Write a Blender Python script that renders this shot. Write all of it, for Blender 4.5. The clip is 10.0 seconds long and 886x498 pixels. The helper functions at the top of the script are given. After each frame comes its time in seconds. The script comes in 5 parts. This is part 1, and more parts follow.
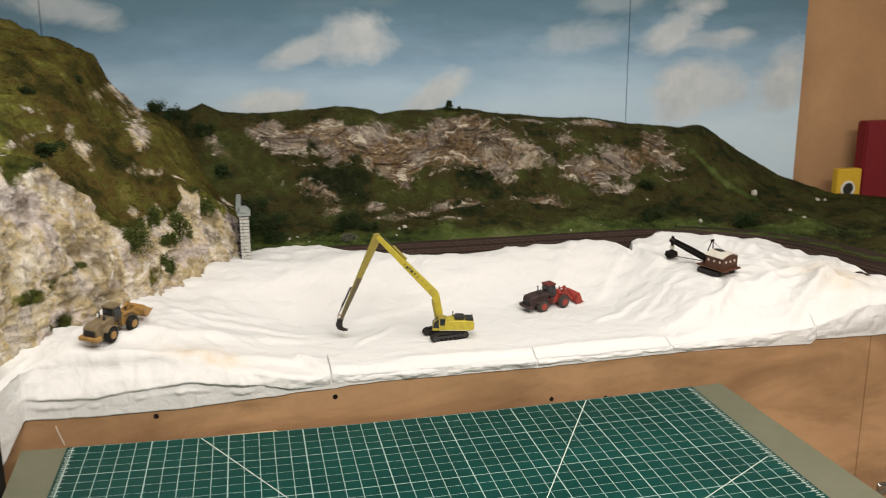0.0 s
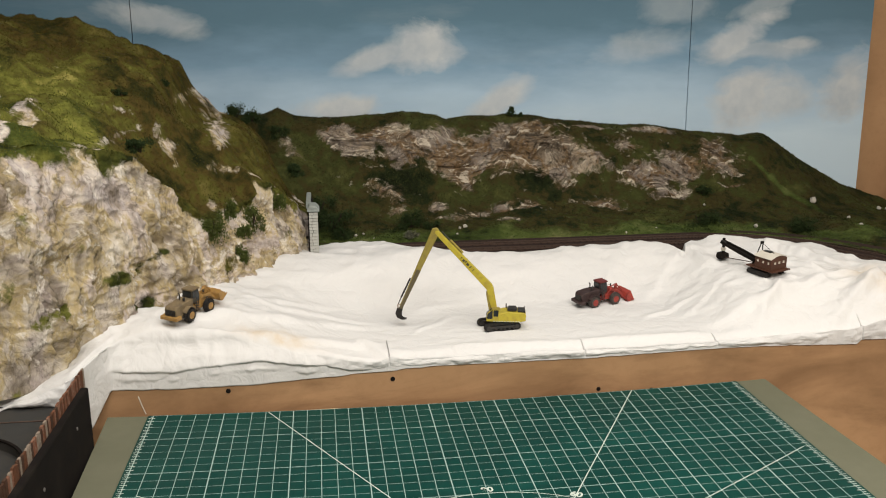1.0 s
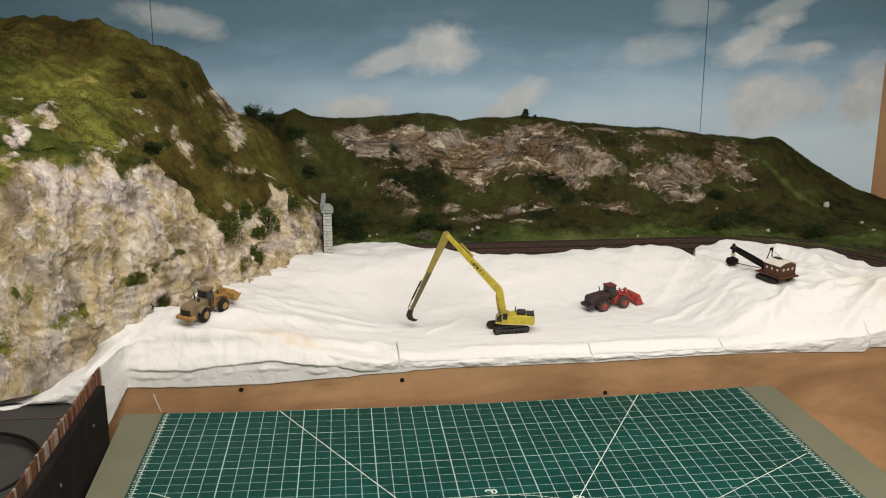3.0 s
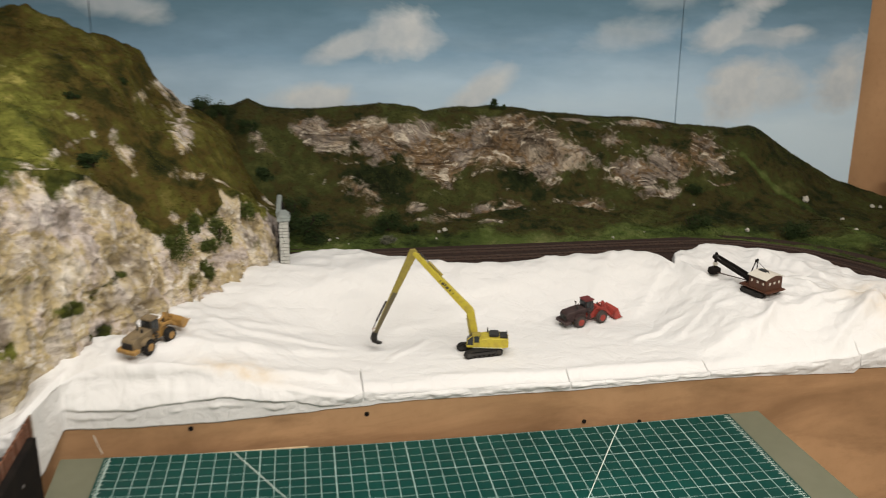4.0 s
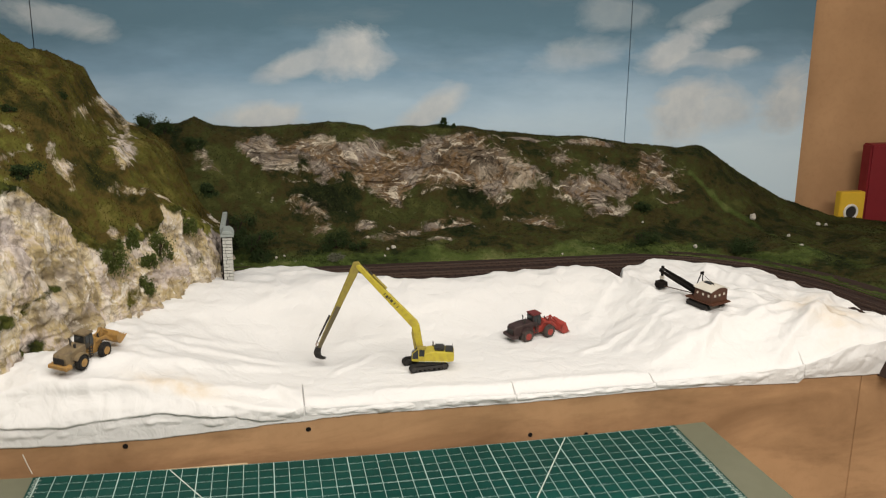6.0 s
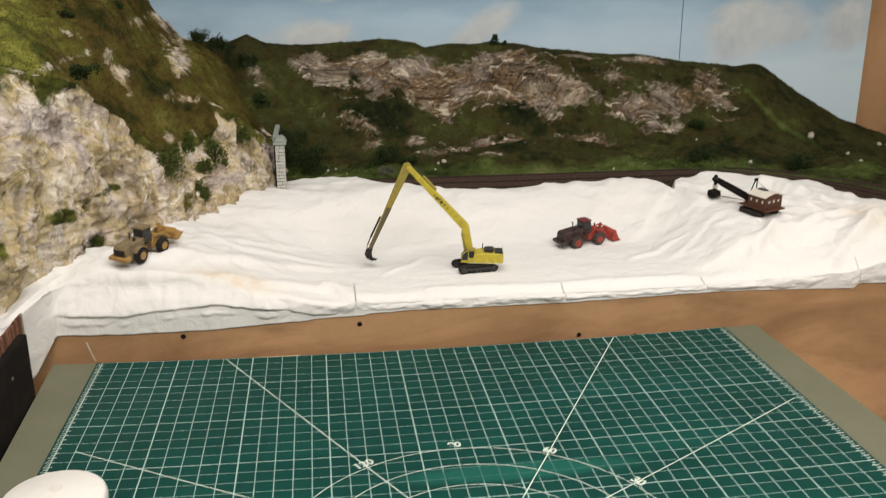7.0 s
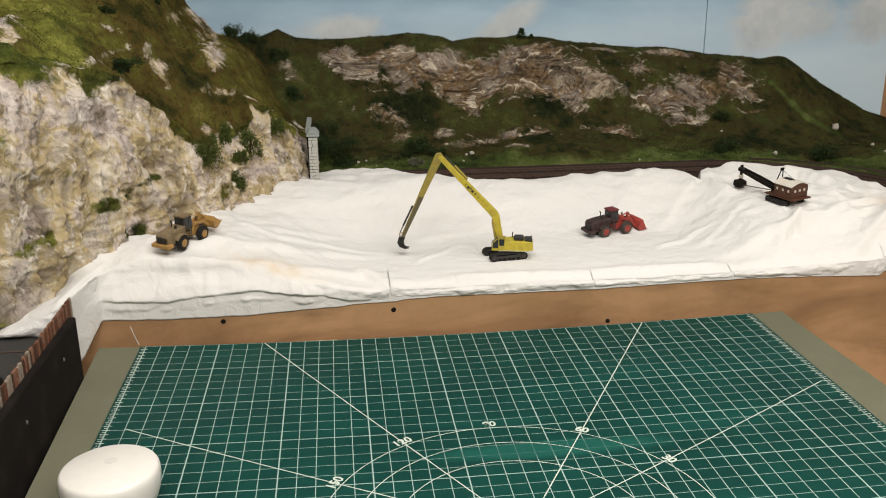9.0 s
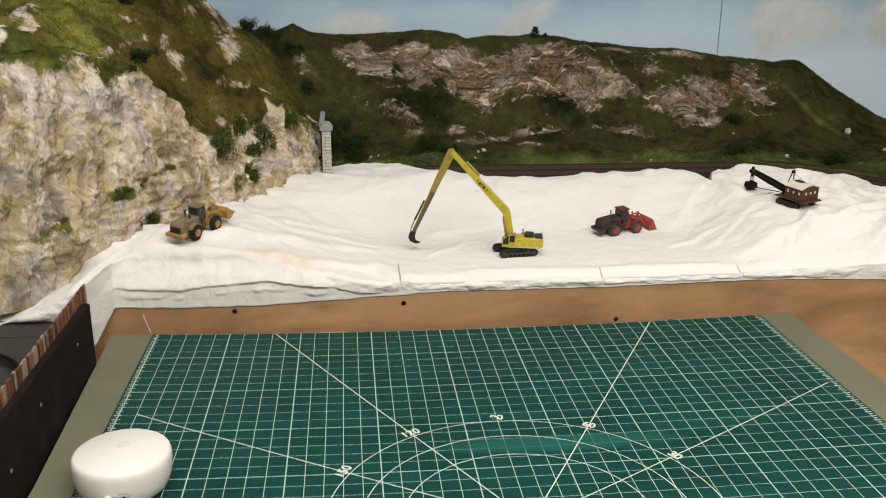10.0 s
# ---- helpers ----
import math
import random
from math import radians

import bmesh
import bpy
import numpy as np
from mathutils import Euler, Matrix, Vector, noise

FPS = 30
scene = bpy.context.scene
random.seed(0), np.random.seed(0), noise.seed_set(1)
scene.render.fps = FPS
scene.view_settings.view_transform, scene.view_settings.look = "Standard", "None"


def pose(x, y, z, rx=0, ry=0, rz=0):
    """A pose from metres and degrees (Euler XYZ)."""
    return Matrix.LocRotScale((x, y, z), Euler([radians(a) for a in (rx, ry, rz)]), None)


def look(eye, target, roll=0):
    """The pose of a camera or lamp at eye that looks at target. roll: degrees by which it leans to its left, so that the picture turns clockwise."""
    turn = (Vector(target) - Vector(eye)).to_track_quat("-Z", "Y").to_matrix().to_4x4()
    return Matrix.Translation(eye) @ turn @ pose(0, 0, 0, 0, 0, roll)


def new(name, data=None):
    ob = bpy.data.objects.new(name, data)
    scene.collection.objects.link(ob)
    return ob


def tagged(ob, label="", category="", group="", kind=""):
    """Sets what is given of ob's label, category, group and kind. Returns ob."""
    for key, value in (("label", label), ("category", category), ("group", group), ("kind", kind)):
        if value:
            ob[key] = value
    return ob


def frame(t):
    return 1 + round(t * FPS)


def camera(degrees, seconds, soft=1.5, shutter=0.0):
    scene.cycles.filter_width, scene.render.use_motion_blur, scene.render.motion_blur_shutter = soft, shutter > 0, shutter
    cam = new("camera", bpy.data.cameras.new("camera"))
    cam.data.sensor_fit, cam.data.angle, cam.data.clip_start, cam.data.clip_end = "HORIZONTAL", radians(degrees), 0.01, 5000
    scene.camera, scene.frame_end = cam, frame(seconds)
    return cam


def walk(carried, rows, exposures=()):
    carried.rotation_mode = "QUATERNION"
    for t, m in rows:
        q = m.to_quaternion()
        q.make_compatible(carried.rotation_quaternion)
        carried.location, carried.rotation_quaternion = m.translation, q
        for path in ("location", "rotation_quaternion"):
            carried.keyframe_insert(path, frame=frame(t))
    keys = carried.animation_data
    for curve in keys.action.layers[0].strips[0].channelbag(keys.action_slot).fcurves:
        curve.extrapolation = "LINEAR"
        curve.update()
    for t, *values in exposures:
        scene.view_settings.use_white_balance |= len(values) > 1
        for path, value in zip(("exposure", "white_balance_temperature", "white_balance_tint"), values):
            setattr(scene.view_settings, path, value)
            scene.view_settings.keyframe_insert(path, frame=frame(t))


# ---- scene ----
cam = camera(52.1, 10.0, soft=1.05, shutter=0.6)
PATH = [
    (0, (-0.193, -1.175, 1.452), (0.217, 0.72, 0.96), -0.4),
    (0.5, (-0.185, -1.235, 1.446), (0.138, 0.685, 0.986), 0.2),
    (1, (-0.184, -1.264, 1.444), (0.072, 0.664, 0.979), -0.4),
    (1.5, (-0.167, -1.27, 1.44), (0.117, 0.651, 0.963), -0.1),
    (2, (-0.184, -1.277, 1.439), (0.048, 0.653, 0.971), -0.0),
    (2.5, (-0.183, -1.288, 1.441), (0.029, 0.648, 0.987), -0.1),
    (3.8, (-0.154, -1.2, 1.522), (0.095, 0.705, 0.969), 0.5),
    (4, (-0.167, -1.148, 1.53), (0.131, 0.745, 0.958), 0.3),
    (4.5, (-0.161, -1.091, 1.55), (0.175, 0.768, 0.893), 0.6),
    (5, (-0.14, -1.092, 1.58), (0.197, 0.762, 0.909), 0.9),
    (5.2, (-0.135, -1.098, 1.569), (0.213, 0.765, 0.929), 0.8),
    (6.3, (-0.137, -1.174, 1.463), (0.245, 0.728, 0.975), 0.6),
    (6.5, (-0.131, -1.186, 1.44), (0.212, 0.716, 0.928), 0.6),
    (7, (-0.139, -1.177, 1.422), (0.125, 0.712, 0.822), -0.1),
    (7.5, (-0.146, -1.184, 1.415), (0.102, 0.701, 0.794), -0.6),
    (8, (-0.15, -1.2, 1.417), (0.103, 0.688, 0.806), -0.1),
    (8.5, (-0.163, -1.205, 1.418), (0.078, 0.684, 0.807), 0.0),
    (9, (-0.163, -1.209, 1.419), (0.06, 0.684, 0.812), -0.5),
    (9.5, (-0.162, -1.215, 1.421), (0.045, 0.683, 0.824), -0.6),
    (10, (-0.168, -1.219, 1.416), (0.037, 0.675, 0.807), 0.5),
]
walk(cam, [(t, look(eye, target, roll)) for t, eye, target, roll in PATH],
     exposures=[(0.0, 0.24), (0.8, 0.14), (2.5, 0.10), (4.0, 0.14), (5.2, 0.14), (6.5, 0.22), (7.2, 0.14), (10.0, 0.13)])

# ---------------------------------------------------------------- light
world = bpy.data.worlds.new("world")
scene.world = world
world.use_nodes = True
world.node_tree.nodes["Background"].inputs["Color"].default_value = (1.0, 0.93, 0.82, 1)
world.node_tree.nodes["Background"].inputs["Strength"].default_value = 0.05


def area_light(name, place, size_x, size_y, watts, colour, target):
    lamp = bpy.data.lights.new(name, "AREA")
    lamp.shape, lamp.size, lamp.size_y, lamp.energy, lamp.color = "RECTANGLE", size_x, size_y, watts, colour
    ob = new(name, lamp)
    ob.matrix_world = look(place, target)
    return ob


LAMP = (1.0, 0.95, 0.885)
area_light("ceiling_lamp", (0.15, -0.15, 2.42), 1.8, 0.6, 14, LAMP, (0.15, -0.149, 0.0))
area_light("ceiling_lamp", (0.35, -1.5, 2.42), 1.8, 0.6, 53, LAMP, (0.35, -1.499, 0.0))


# ---------------------------------------------------------------- materials
class Mat:
    """A small builder for node materials."""

    def __init__(self, name, colour=(0.5, 0.5, 0.5), rough=0.6, metal=0.0, spec=0.4):
        self.m = bpy.data.materials.new(name)
        self.m.use_nodes = True
        self.t = self.m.node_tree
        self.b = self.t.nodes["Principled BSDF"]
        self.b.inputs["Base Color"].default_value = (*colour, 1)
        self.b.inputs["Roughness"].default_value = rough
        self.b.inputs["Metallic"].default_value = metal
        self.b.inputs["Specular IOR Level"].default_value = spec
        self.pos = self.n("ShaderNodeTexCoord").outputs["Object"]

    def n(self, kind, **keys):
        node = self.t.nodes.new(kind)
        for k, v in keys.items():
            node.inputs[k].default_value = v
        return node

    def link(self, a, b):
        self.t.links.new(a, b)

    def warped(self, scale, amount):
        """The position pushed about by a slow noise, so that strata fold and swirl."""
        node = self.n("ShaderNodeTexNoise", Scale=scale, Detail=3.0, Roughness=0.5)
        self.link(self.pos, node.inputs["Vector"])
        less = self.n("ShaderNodeVectorMath")
        less.operation = "SUBTRACT"
        self.link(node.outputs["Color"], less.inputs[0])
        less.inputs[1].default_value = (0.5, 0.5, 0.5)
        push = self.n("ShaderNodeVectorMath")
        push.operation = "MULTIPLY_ADD"
        self.link(less.outputs[0], push.inputs[0])
        push.inputs[1].default_value = (amount, amount, amount)
        self.link(self.pos, push.inputs[2])
        return push.outputs[0]

    def noise(self, scale, detail=4.0, rough=0.55, stretch=None, distort=0.0, turn=0.0, src=None):
        node = self.n("ShaderNodeTexNoise", Scale=scale, Detail=detail, Roughness=rough, Distortion=distort)
        src = src or self.pos
        if stretch:
            mp = self.n("ShaderNodeMapping", Scale=stretch, Rotation=(0.0, radians(turn), 0.0))
            self.link(src, mp.inputs["Vector"])
            src = mp.outputs["Vector"]
        self.link(src, node.inputs["Vector"])
        return node.outputs["Fac"]

    def ramp(self, fac, stops):
        node = self.n("ShaderNodeValToRGB")
        el = node.color_ramp.elements
        while len(el) < len(stops):
            el.new(0.5)
        for e, (p, c) in zip(el, stops):
            e.position = p
            e.color = (*c, 1) if len(c) == 3 else c
        self.link(fac, node.inputs["Fac"])
        return node.outputs["Color"]

    def grey(self, fac, lo, hi):
        node = self.n("ShaderNodeMapRange")
        node.inputs["From Min"].default_value = lo
        node.inputs["From Max"].default_value = hi
        self.link(fac, node.inputs["Value"])
        return node.outputs["Result"]

    def math(self, op, a, b=None, c=None):
        node = self.n("ShaderNodeMath")
        node.operation = op
        for i, v in enumerate((a, b, c)):
            if v is None:
                continue
            if isinstance(v, (int, float)):
                node.inputs[i].default_value = v
            else:
                self.link(v, node.inputs[i])
        return node.outputs[0]

    def mix(self, fac, a, b, kind="MIX"):
        node = self.n("ShaderNodeMix")
        node.data_type, node.blend_type = "RGBA", kind
        for key, v in (("Factor", fac), ("A", a), ("B", b)):
            sock = [i for i in node.inputs if i.name == key and i.enabled][0]
            if isinstance(v, (int, float)):
                sock.default_value = v
            elif isinstance(v, tuple):
                sock.default_value = (*v, 1)
            else:
                self.link(v, sock)
        return [o for o in node.outputs if o.enabled][0]

    def attr(self, name):
        node = self.n("ShaderNodeAttribute")
        node.attribute_name = name
        return node.outputs["Fac"]

    def colour(self, sock):
        self.link(sock, self.b.inputs["Base Color"])
        return self

    def rough(self, sock):
        self.link(sock, self.b.inputs["Roughness"])
        return self

    def bump(self, fac, strength=0.3, dist=0.002):
        node = self.n("ShaderNodeBump", Strength=strength, Distance=dist)
        self.link(fac, node.inputs["Height"])
        old = self.b.inputs["Normal"].links
        if old:
            self.link(old[0].from_socket, node.inputs["Normal"])
        self.link(node.outputs["Normal"], self.b.inputs["Normal"])
        return self


def worn(name, colour, rough=0.5, metal=0.0, amount=0.35, scale=120.0, dirt=(0.10, 0.08, 0.06)):
    """Paint with a fine mottling and a film of dirt."""
    m = Mat(name, colour, rough, metal, 0.4 if rough < 0.75 else 0.12)
    a = m.noise(scale, 5.0, 0.6)
    b = m.noise(scale * 5, 3.0, 0.6)
    c = m.mix(m.math("MULTIPLY", m.grey(a, 0.45, 0.75), amount), colour, dirt)
    c = m.mix(m.math("MULTIPLY", b, 0.25), c, tuple(v * 0.6 for v in colour))
    m.colour(c).rough(m.math("MULTIPLY_ADD", a, 0.3, rough - 0.15)).bump(b, 0.15, 0.0004)
    return m.m


def make_cloth():
    m = Mat("white_cloth", (0.8, 0.78, 0.75), 0.95, spec=0.1)
    big, fine = m.noise(3.0, 3.0), m.noise(900.0, 2.0)
    stain = m.attr("stain")
    patch = m.math("MULTIPLY", stain, m.grey(m.noise(35.0, 5.0), 0.3, 0.75))
    base = m.mix(m.math("MULTIPLY", m.grey(big, 0.4, 0.7), 0.5), (0.70, 0.69, 0.67), (0.66, 0.655, 0.645))
    m.colour(m.mix(patch, base, (0.60, 0.47, 0.30)))
    folds = m.math("ABSOLUTE", m.math("ADD", m.noise(26.0, 3.0, 0.5, None, 0.4), -0.5))
    small = m.math("ABSOLUTE", m.math("ADD", m.noise(75.0, 2.0, 0.5), -0.5))
    m.bump(folds, 0.45, 0.012).bump(small, 0.12, 0.004).bump(fine, 0.25, 0.0003)
    return m.m


def make_fibreboard(name="brown_fibreboard", dark=1.0, grime=0.7):
    m = Mat(name, (0.36, 0.2, 0.09), 0.65, spec=0.3)
    a, b, c = m.noise(5.0, 4.0), m.noise(60.0, 6.0, 0.7), m.noise(700.0, 3.0)
    col = m.ramp(a, [(0.3, (0.37 * dark, 0.212 * dark, 0.104 * dark)), (0.7, (0.49 * dark, 0.29 * dark, 0.150 * dark))])
    col = m.mix(m.math("MULTIPLY", m.grey(b, 0.5, 0.75), 0.3), col, (0.30 * dark, 0.155 * dark, 0.07 * dark))
    col = m.mix(m.math("MULTIPLY", c, 0.2), col, (0.5, 0.32, 0.17))
    smear = m.noise(7.0, 5.0, 0.62, (0.5, 1.0, 1.8), 0.5)
    col = m.mix(m.math("MULTIPLY", m.grey(smear, 0.44, 0.66), grime), col, (0.19 * dark, 0.105 * dark, 0.050 * dark))
    m.colour(col).rough(m.math("MULTIPLY_ADD", b, 0.25, 0.5)).bump(c, 0.1, 0.0003)
    return m.m


def turf_colour(m, fleck, scale, dry_stops, lush_stops):
    """Static grass: broad drifts of brown, olive and green, greener where the attribute 'lush' is high."""
    big = m.noise(scale, 6.0, 0.64)
    tuft = m.noise(scale * 4.5, 4.0, 0.65)
    v = m.math("MULTIPLY_ADD", fleck, 0.12, m.math("MULTIPLY_ADD", tuft, 0.85, m.math("MULTIPLY_ADD", big, 1.7, -0.84)))
    share = m.grey(m.math("MULTIPLY_ADD", m.math("ADD", tuft, -0.5), 0.9, m.attr("lush")), 0.25, 0.75)
    return m.mix(share, m.ramp(v, dry_stops), m.ramp(v, lush_stops))


def make_terrain(name, patches, dark, light, dry_stops, lush_stops, scale, grain, turn, fold, bite):
    """Modelled hillside: the attribute 'rock' tells plaster rock from turf. grain: how the strata are drawn out."""
    m = Mat(name, (0.2, 0.2, 0.1), 0.9, spec=0.12)
    soft = m.warped(scale * 0.35, fold)
    mid = m.noise(scale, 7.0, 0.62, grain, 0.6, turn, soft)
    thin = m.noise(scale * 2.6, 6.0, 0.66, grain, 0.8, turn, soft)
    fine = m.noise(scale * 11, 4.0, 0.7)
    tint = m.noise(scale * 0.55, 5.0, 0.66, (1.0, 1.0, 0.7), 0.8)
    wash = m.noise(scale * 1.7, 5.0, 0.7, None, 0.6)
    rock = m.ramp(m.math("MULTIPLY_ADD", wash, 0.45, m.math("MULTIPLY_ADD", tint, 1.2, -0.33)), patches)
    rock = m.mix(m.math("MULTIPLY", m.grey(mid, 0.50, 0.34), 0.75), rock, dark)
    rock = m.mix(m.math("MULTIPLY", m.grey(mid, 0.53, 0.70), 0.65), rock, light)
    rock = m.mix(m.math("MULTIPLY", m.grey(thin, 0.46, 0.33), 0.85 * bite), rock, dark)
    rock = m.mix(m.math("MULTIPLY", m.grey(thin, 0.56, 0.65), 0.8), rock, light)
    crack = m.math("ABSOLUTE", m.math("ADD", m.noise(scale * 1.2, 5.0, 0.6, grain, 1.2, turn, soft), -0.5))
    rock = m.mix(m.math("MULTIPLY", m.grey(crack, 0.022, 0.0), 0.7 * bite), rock, tuple(v * 0.5 for v in dark))
    grass = turf_colour(m, fine, scale * 0.5, dry_stops, lush_stops)
    tufts = m.noise(scale * 3.0, 5.0, 0.7, None, 0.5)
    bare = m.math("MULTIPLY_ADD", thin, 1.3, m.math("MULTIPLY_ADD", tufts, 1.5, m.math("MULTIPLY_ADD", m.attr("rock"), 1.25, -1.55)))
    m.colour(m.mix(m.grey(bare, 0.22, 0.62), grass, rock))
    m.bump(mid, 0.6, 0.010).bump(thin, 0.7, 0.006).bump(fine, 0.5, 0.002)
    return m.m


def make_sky():
    """Hand-painted sky on board: brushed blue, paler low down, with soft clouds."""
    m = Mat("painted_sky", (0.3, 0.45, 0.6), 0.85, spec=0.15)
    sep = m.n("ShaderNodeSeparateXYZ")
    m.link(m.pos, sep.inputs[0])
    x, z = sep.outputs["X"], sep.outputs["Z"]
    brush = m.noise(7.0, 4.0, 0.55, (0.6, 1, 2.0))
    wisp = m.noise(7.0, 7.0, 0.60, (0.8, 1, 1.5), 0.5, -18.0)
    h = m.math("MULTIPLY_ADD", brush, 0.14, m.math("ADD", z, -0.07))
    sky = m.ramp(m.grey(h, 1.05, 1.75), [(0.18, (0.62, 0.76, 0.86)), (0.34, (0.44, 0.595, 0.73)), (0.47, (0.24, 0.38, 0.515)), (0.60, (0.125, 0.225, 0.30)), (1.0, (0.07, 0.13, 0.18))])
    total = None
    for cx, cz, rx, rz, lean, dense in CLOUDS:
        c, s = math.cos(radians(lean)), math.sin(radians(lean))
        ox, oz = m.math("ADD", x, -cx), m.math("ADD", z, -cz)
        dx = m.math("MULTIPLY_ADD", oz, s / rx, m.math("MULTIPLY", ox, c / rx))
        dz = m.math("MULTIPLY_ADD", oz, c / rz, m.math("MULTIPLY", ox, -s / rz))
        r = m.math("SQRT", m.math("ADD", m.math("MULTIPLY", dx, dx), m.math("MULTIPLY", dz, dz)))
        r = m.math("MULTIPLY_ADD", m.math("ADD", wisp, -0.5), 2.2, r)
        f = m.math("MULTIPLY", m.grey(r, 1.25, 0.55), dense)
        total = f if total is None else m.math("MAXIMUM", total, f)
    streak = m.math("MULTIPLY", m.grey(m.noise(4.0, 5.0, 0.6, (0.5, 1, 2.4)), 0.55, 0.85), 0.22)
    total = m.math("MAXIMUM", total, streak)
    cloud = m.ramp(m.noise(14.0, 5.0, 0.6), [(0.3, (0.50, 0.55, 0.59)), (0.65, (0.68, 0.70, 0.70))])
    m.colour(m.mix(m.math("MULTIPLY", total, 0.9), sky, cloud))
    m.bump(m.noise(240.0, 3.0, 0.6, (1, 1, 3)), 0.12, 0.0004)
    return m.m


def make_mat_green():
    """Cutting mat: grained green vinyl with printed 2 cm squares, a heavier line every 10 cm."""
    m = Mat("green_cutting_mat", (0.01, 0.09, 0.075), 0.5, spec=0.14)
    sep = m.n("ShaderNodeSeparateXYZ")
    m.link(m.pos, sep.inputs[0])
    cover = None

    def lines(v, step, half):
        d = m.math("ABSOLUTE", m.math("SUBTRACT", m.math("FRACT", m.math("MULTIPLY_ADD", v, 1 / step, 1000.5)), 0.5))
        return m.math("LESS_THAN", d, half / step)

    x0, y0 = m.math("ADD", sep.outputs["X"], 0.44), m.math("ADD", sep.outputs["Y"], 0.58)
    for v, lo, hi in ((x0, -0.001, 0.881), (y0, -0.001, 0.5805)):
        for step, half in ((0.02, 0.00042), (0.10, 0.00070)):
            f = m.math("MULTIPLY", lines(v, step, half), 1.0 if v is x0 else (0.74 if step < 0.05 else 0.92))
            cover = f if cover is None else m.math("MAXIMUM", cover, f)
    for v, lo, hi in ((x0, -0.001, 0.881), (y0, -0.001, 0.5805)):
        cover = m.math("MULTIPLY", cover, m.math("MULTIPLY", m.math("GREATER_THAN", v, lo), m.math("LESS_THAN", v, hi)))
    a, b = m.noise(9.0, 5.0, 0.6), m.noise(420.0, 3.0, 0.6)
    wipe = m.noise(5.0, 5.0, 0.55, (0.8, 5.0, 1.0))
    green = m.ramp(a, [(0.3, (0.002, 0.030, 0.024)), (0.7, (0.004, 0.053, 0.042))])
    green = m.mix(m.math("MULTIPLY", m.grey(wipe, 0.52, 0.8), 0.35), green, (0.010, 0.105, 0.084))
    green = m.mix(m.math("MULTIPLY", b, 0.35), green, (0.003, 0.048, 0.040))
    fade = m.math("MULTIPLY", cover, m.grey(m.noise(30.0, 4.0), -0.1, 0.35))
    wx = m.math("MULTIPLY", m.math("ADD", sep.outputs["X"], -0.06), 7.0)
    wy = m.math("MULTIPLY", m.math("ADD", sep.outputs["Y"], 0.335), 48.0)
    rub = m.math("SQRT", m.math("ADD", m.math("MULTIPLY", wx, wx), m.math("MULTIPLY", wy, wy)))
    rub = m.math("MULTIPLY", m.grey(m.math("MULTIPLY_ADD", m.math("ADD", a, -0.5), 0.9, rub), 1.05, 0.6), 0.8)
    green = m.mix(m.math("MULTIPLY", rub, 0.7), green, (0.014, 0.120, 0.092))
    fade = m.math("MULTIPLY", fade, m.math("SUBTRACT", 1.0, rub))
    m.colour(m.mix(m.math("MULTIPLY", fade, 0.70), green, (0.46, 0.61, 0.56)))
    m.rough(m.math("MULTIPLY_ADD", wipe, 0.25, 0.42)).bump(b, 0.12, 0.0003)
    return m.m


CLOUDS = [(0.06, 1.410, 0.085, 0.055, 0, 1.0), (-0.04, 1.392, 0.10, 0.026, 18, 0.85), (0.60, 1.405, 0.13, 0.034, 12, 0.45), (0.86, 1.432, 0.10, 0.042, 30, 0.9),
          (0.93, 1.398, 0.16, 0.022, 0, 0.6), (1.02, 1.408, 0.06, 0.018, 0, 0.75), (0.885, 1.275, 0.09, 0.065, 25, 1.0), (0.98, 1.275, 0.09, 0.050, 0, 0.85),
          (1.165, 1.305, 0.065, 0.085, -35, 1.0), (0.25, 1.275, 0.10, 0.036, 35, 0.95), (-0.14, 1.265, 0.10, 0.030, 0, 0.95), (-0.56, 1.478, 0.12, 0.030, -10, 0.7),
          (0.70, 1.500, 0.09, 0.040, 0, 0.35), (0.92, 1.505, 0.10, 0.020, 20, 0.5)]
CLOTH = make_cloth()
FIBRE = make_fibreboard()
FIBRE_WALL = make_fibreboard("wall_fibreboard", 1.08, 0.08)
SKY = make_sky()
GREEN = make_mat_green()
PRINT = worn("white_print", (0.62, 0.68, 0.60), 0.5, amount=0.25, scale=60, dirt=(0.1, 0.25, 0.2))
DRY = [(0.16, (0.010, 0.013, 0.003)), (0.34, (0.032, 0.032, 0.007)), (0.48, (0.073, 0.051, 0.013)), (0.62, (0.076, 0.073, 0.014)), (0.82, (0.134, 0.113, 0.030))]
LUSH = [(0.16, (0.020, 0.028, 0.006)), (0.36, (0.060, 0.076, 0.014)), (0.52, (0.115, 0.120, 0.024)), (0.68, (0.17, 0.175, 0.034)), (0.86, (0.30, 0.27, 0.075))]
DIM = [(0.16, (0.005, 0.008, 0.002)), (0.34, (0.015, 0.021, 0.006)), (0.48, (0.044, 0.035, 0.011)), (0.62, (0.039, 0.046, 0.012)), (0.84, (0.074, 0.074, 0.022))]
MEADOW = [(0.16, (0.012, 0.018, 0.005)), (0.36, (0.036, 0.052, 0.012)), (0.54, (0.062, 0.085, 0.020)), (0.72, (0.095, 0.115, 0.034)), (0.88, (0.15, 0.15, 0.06))]
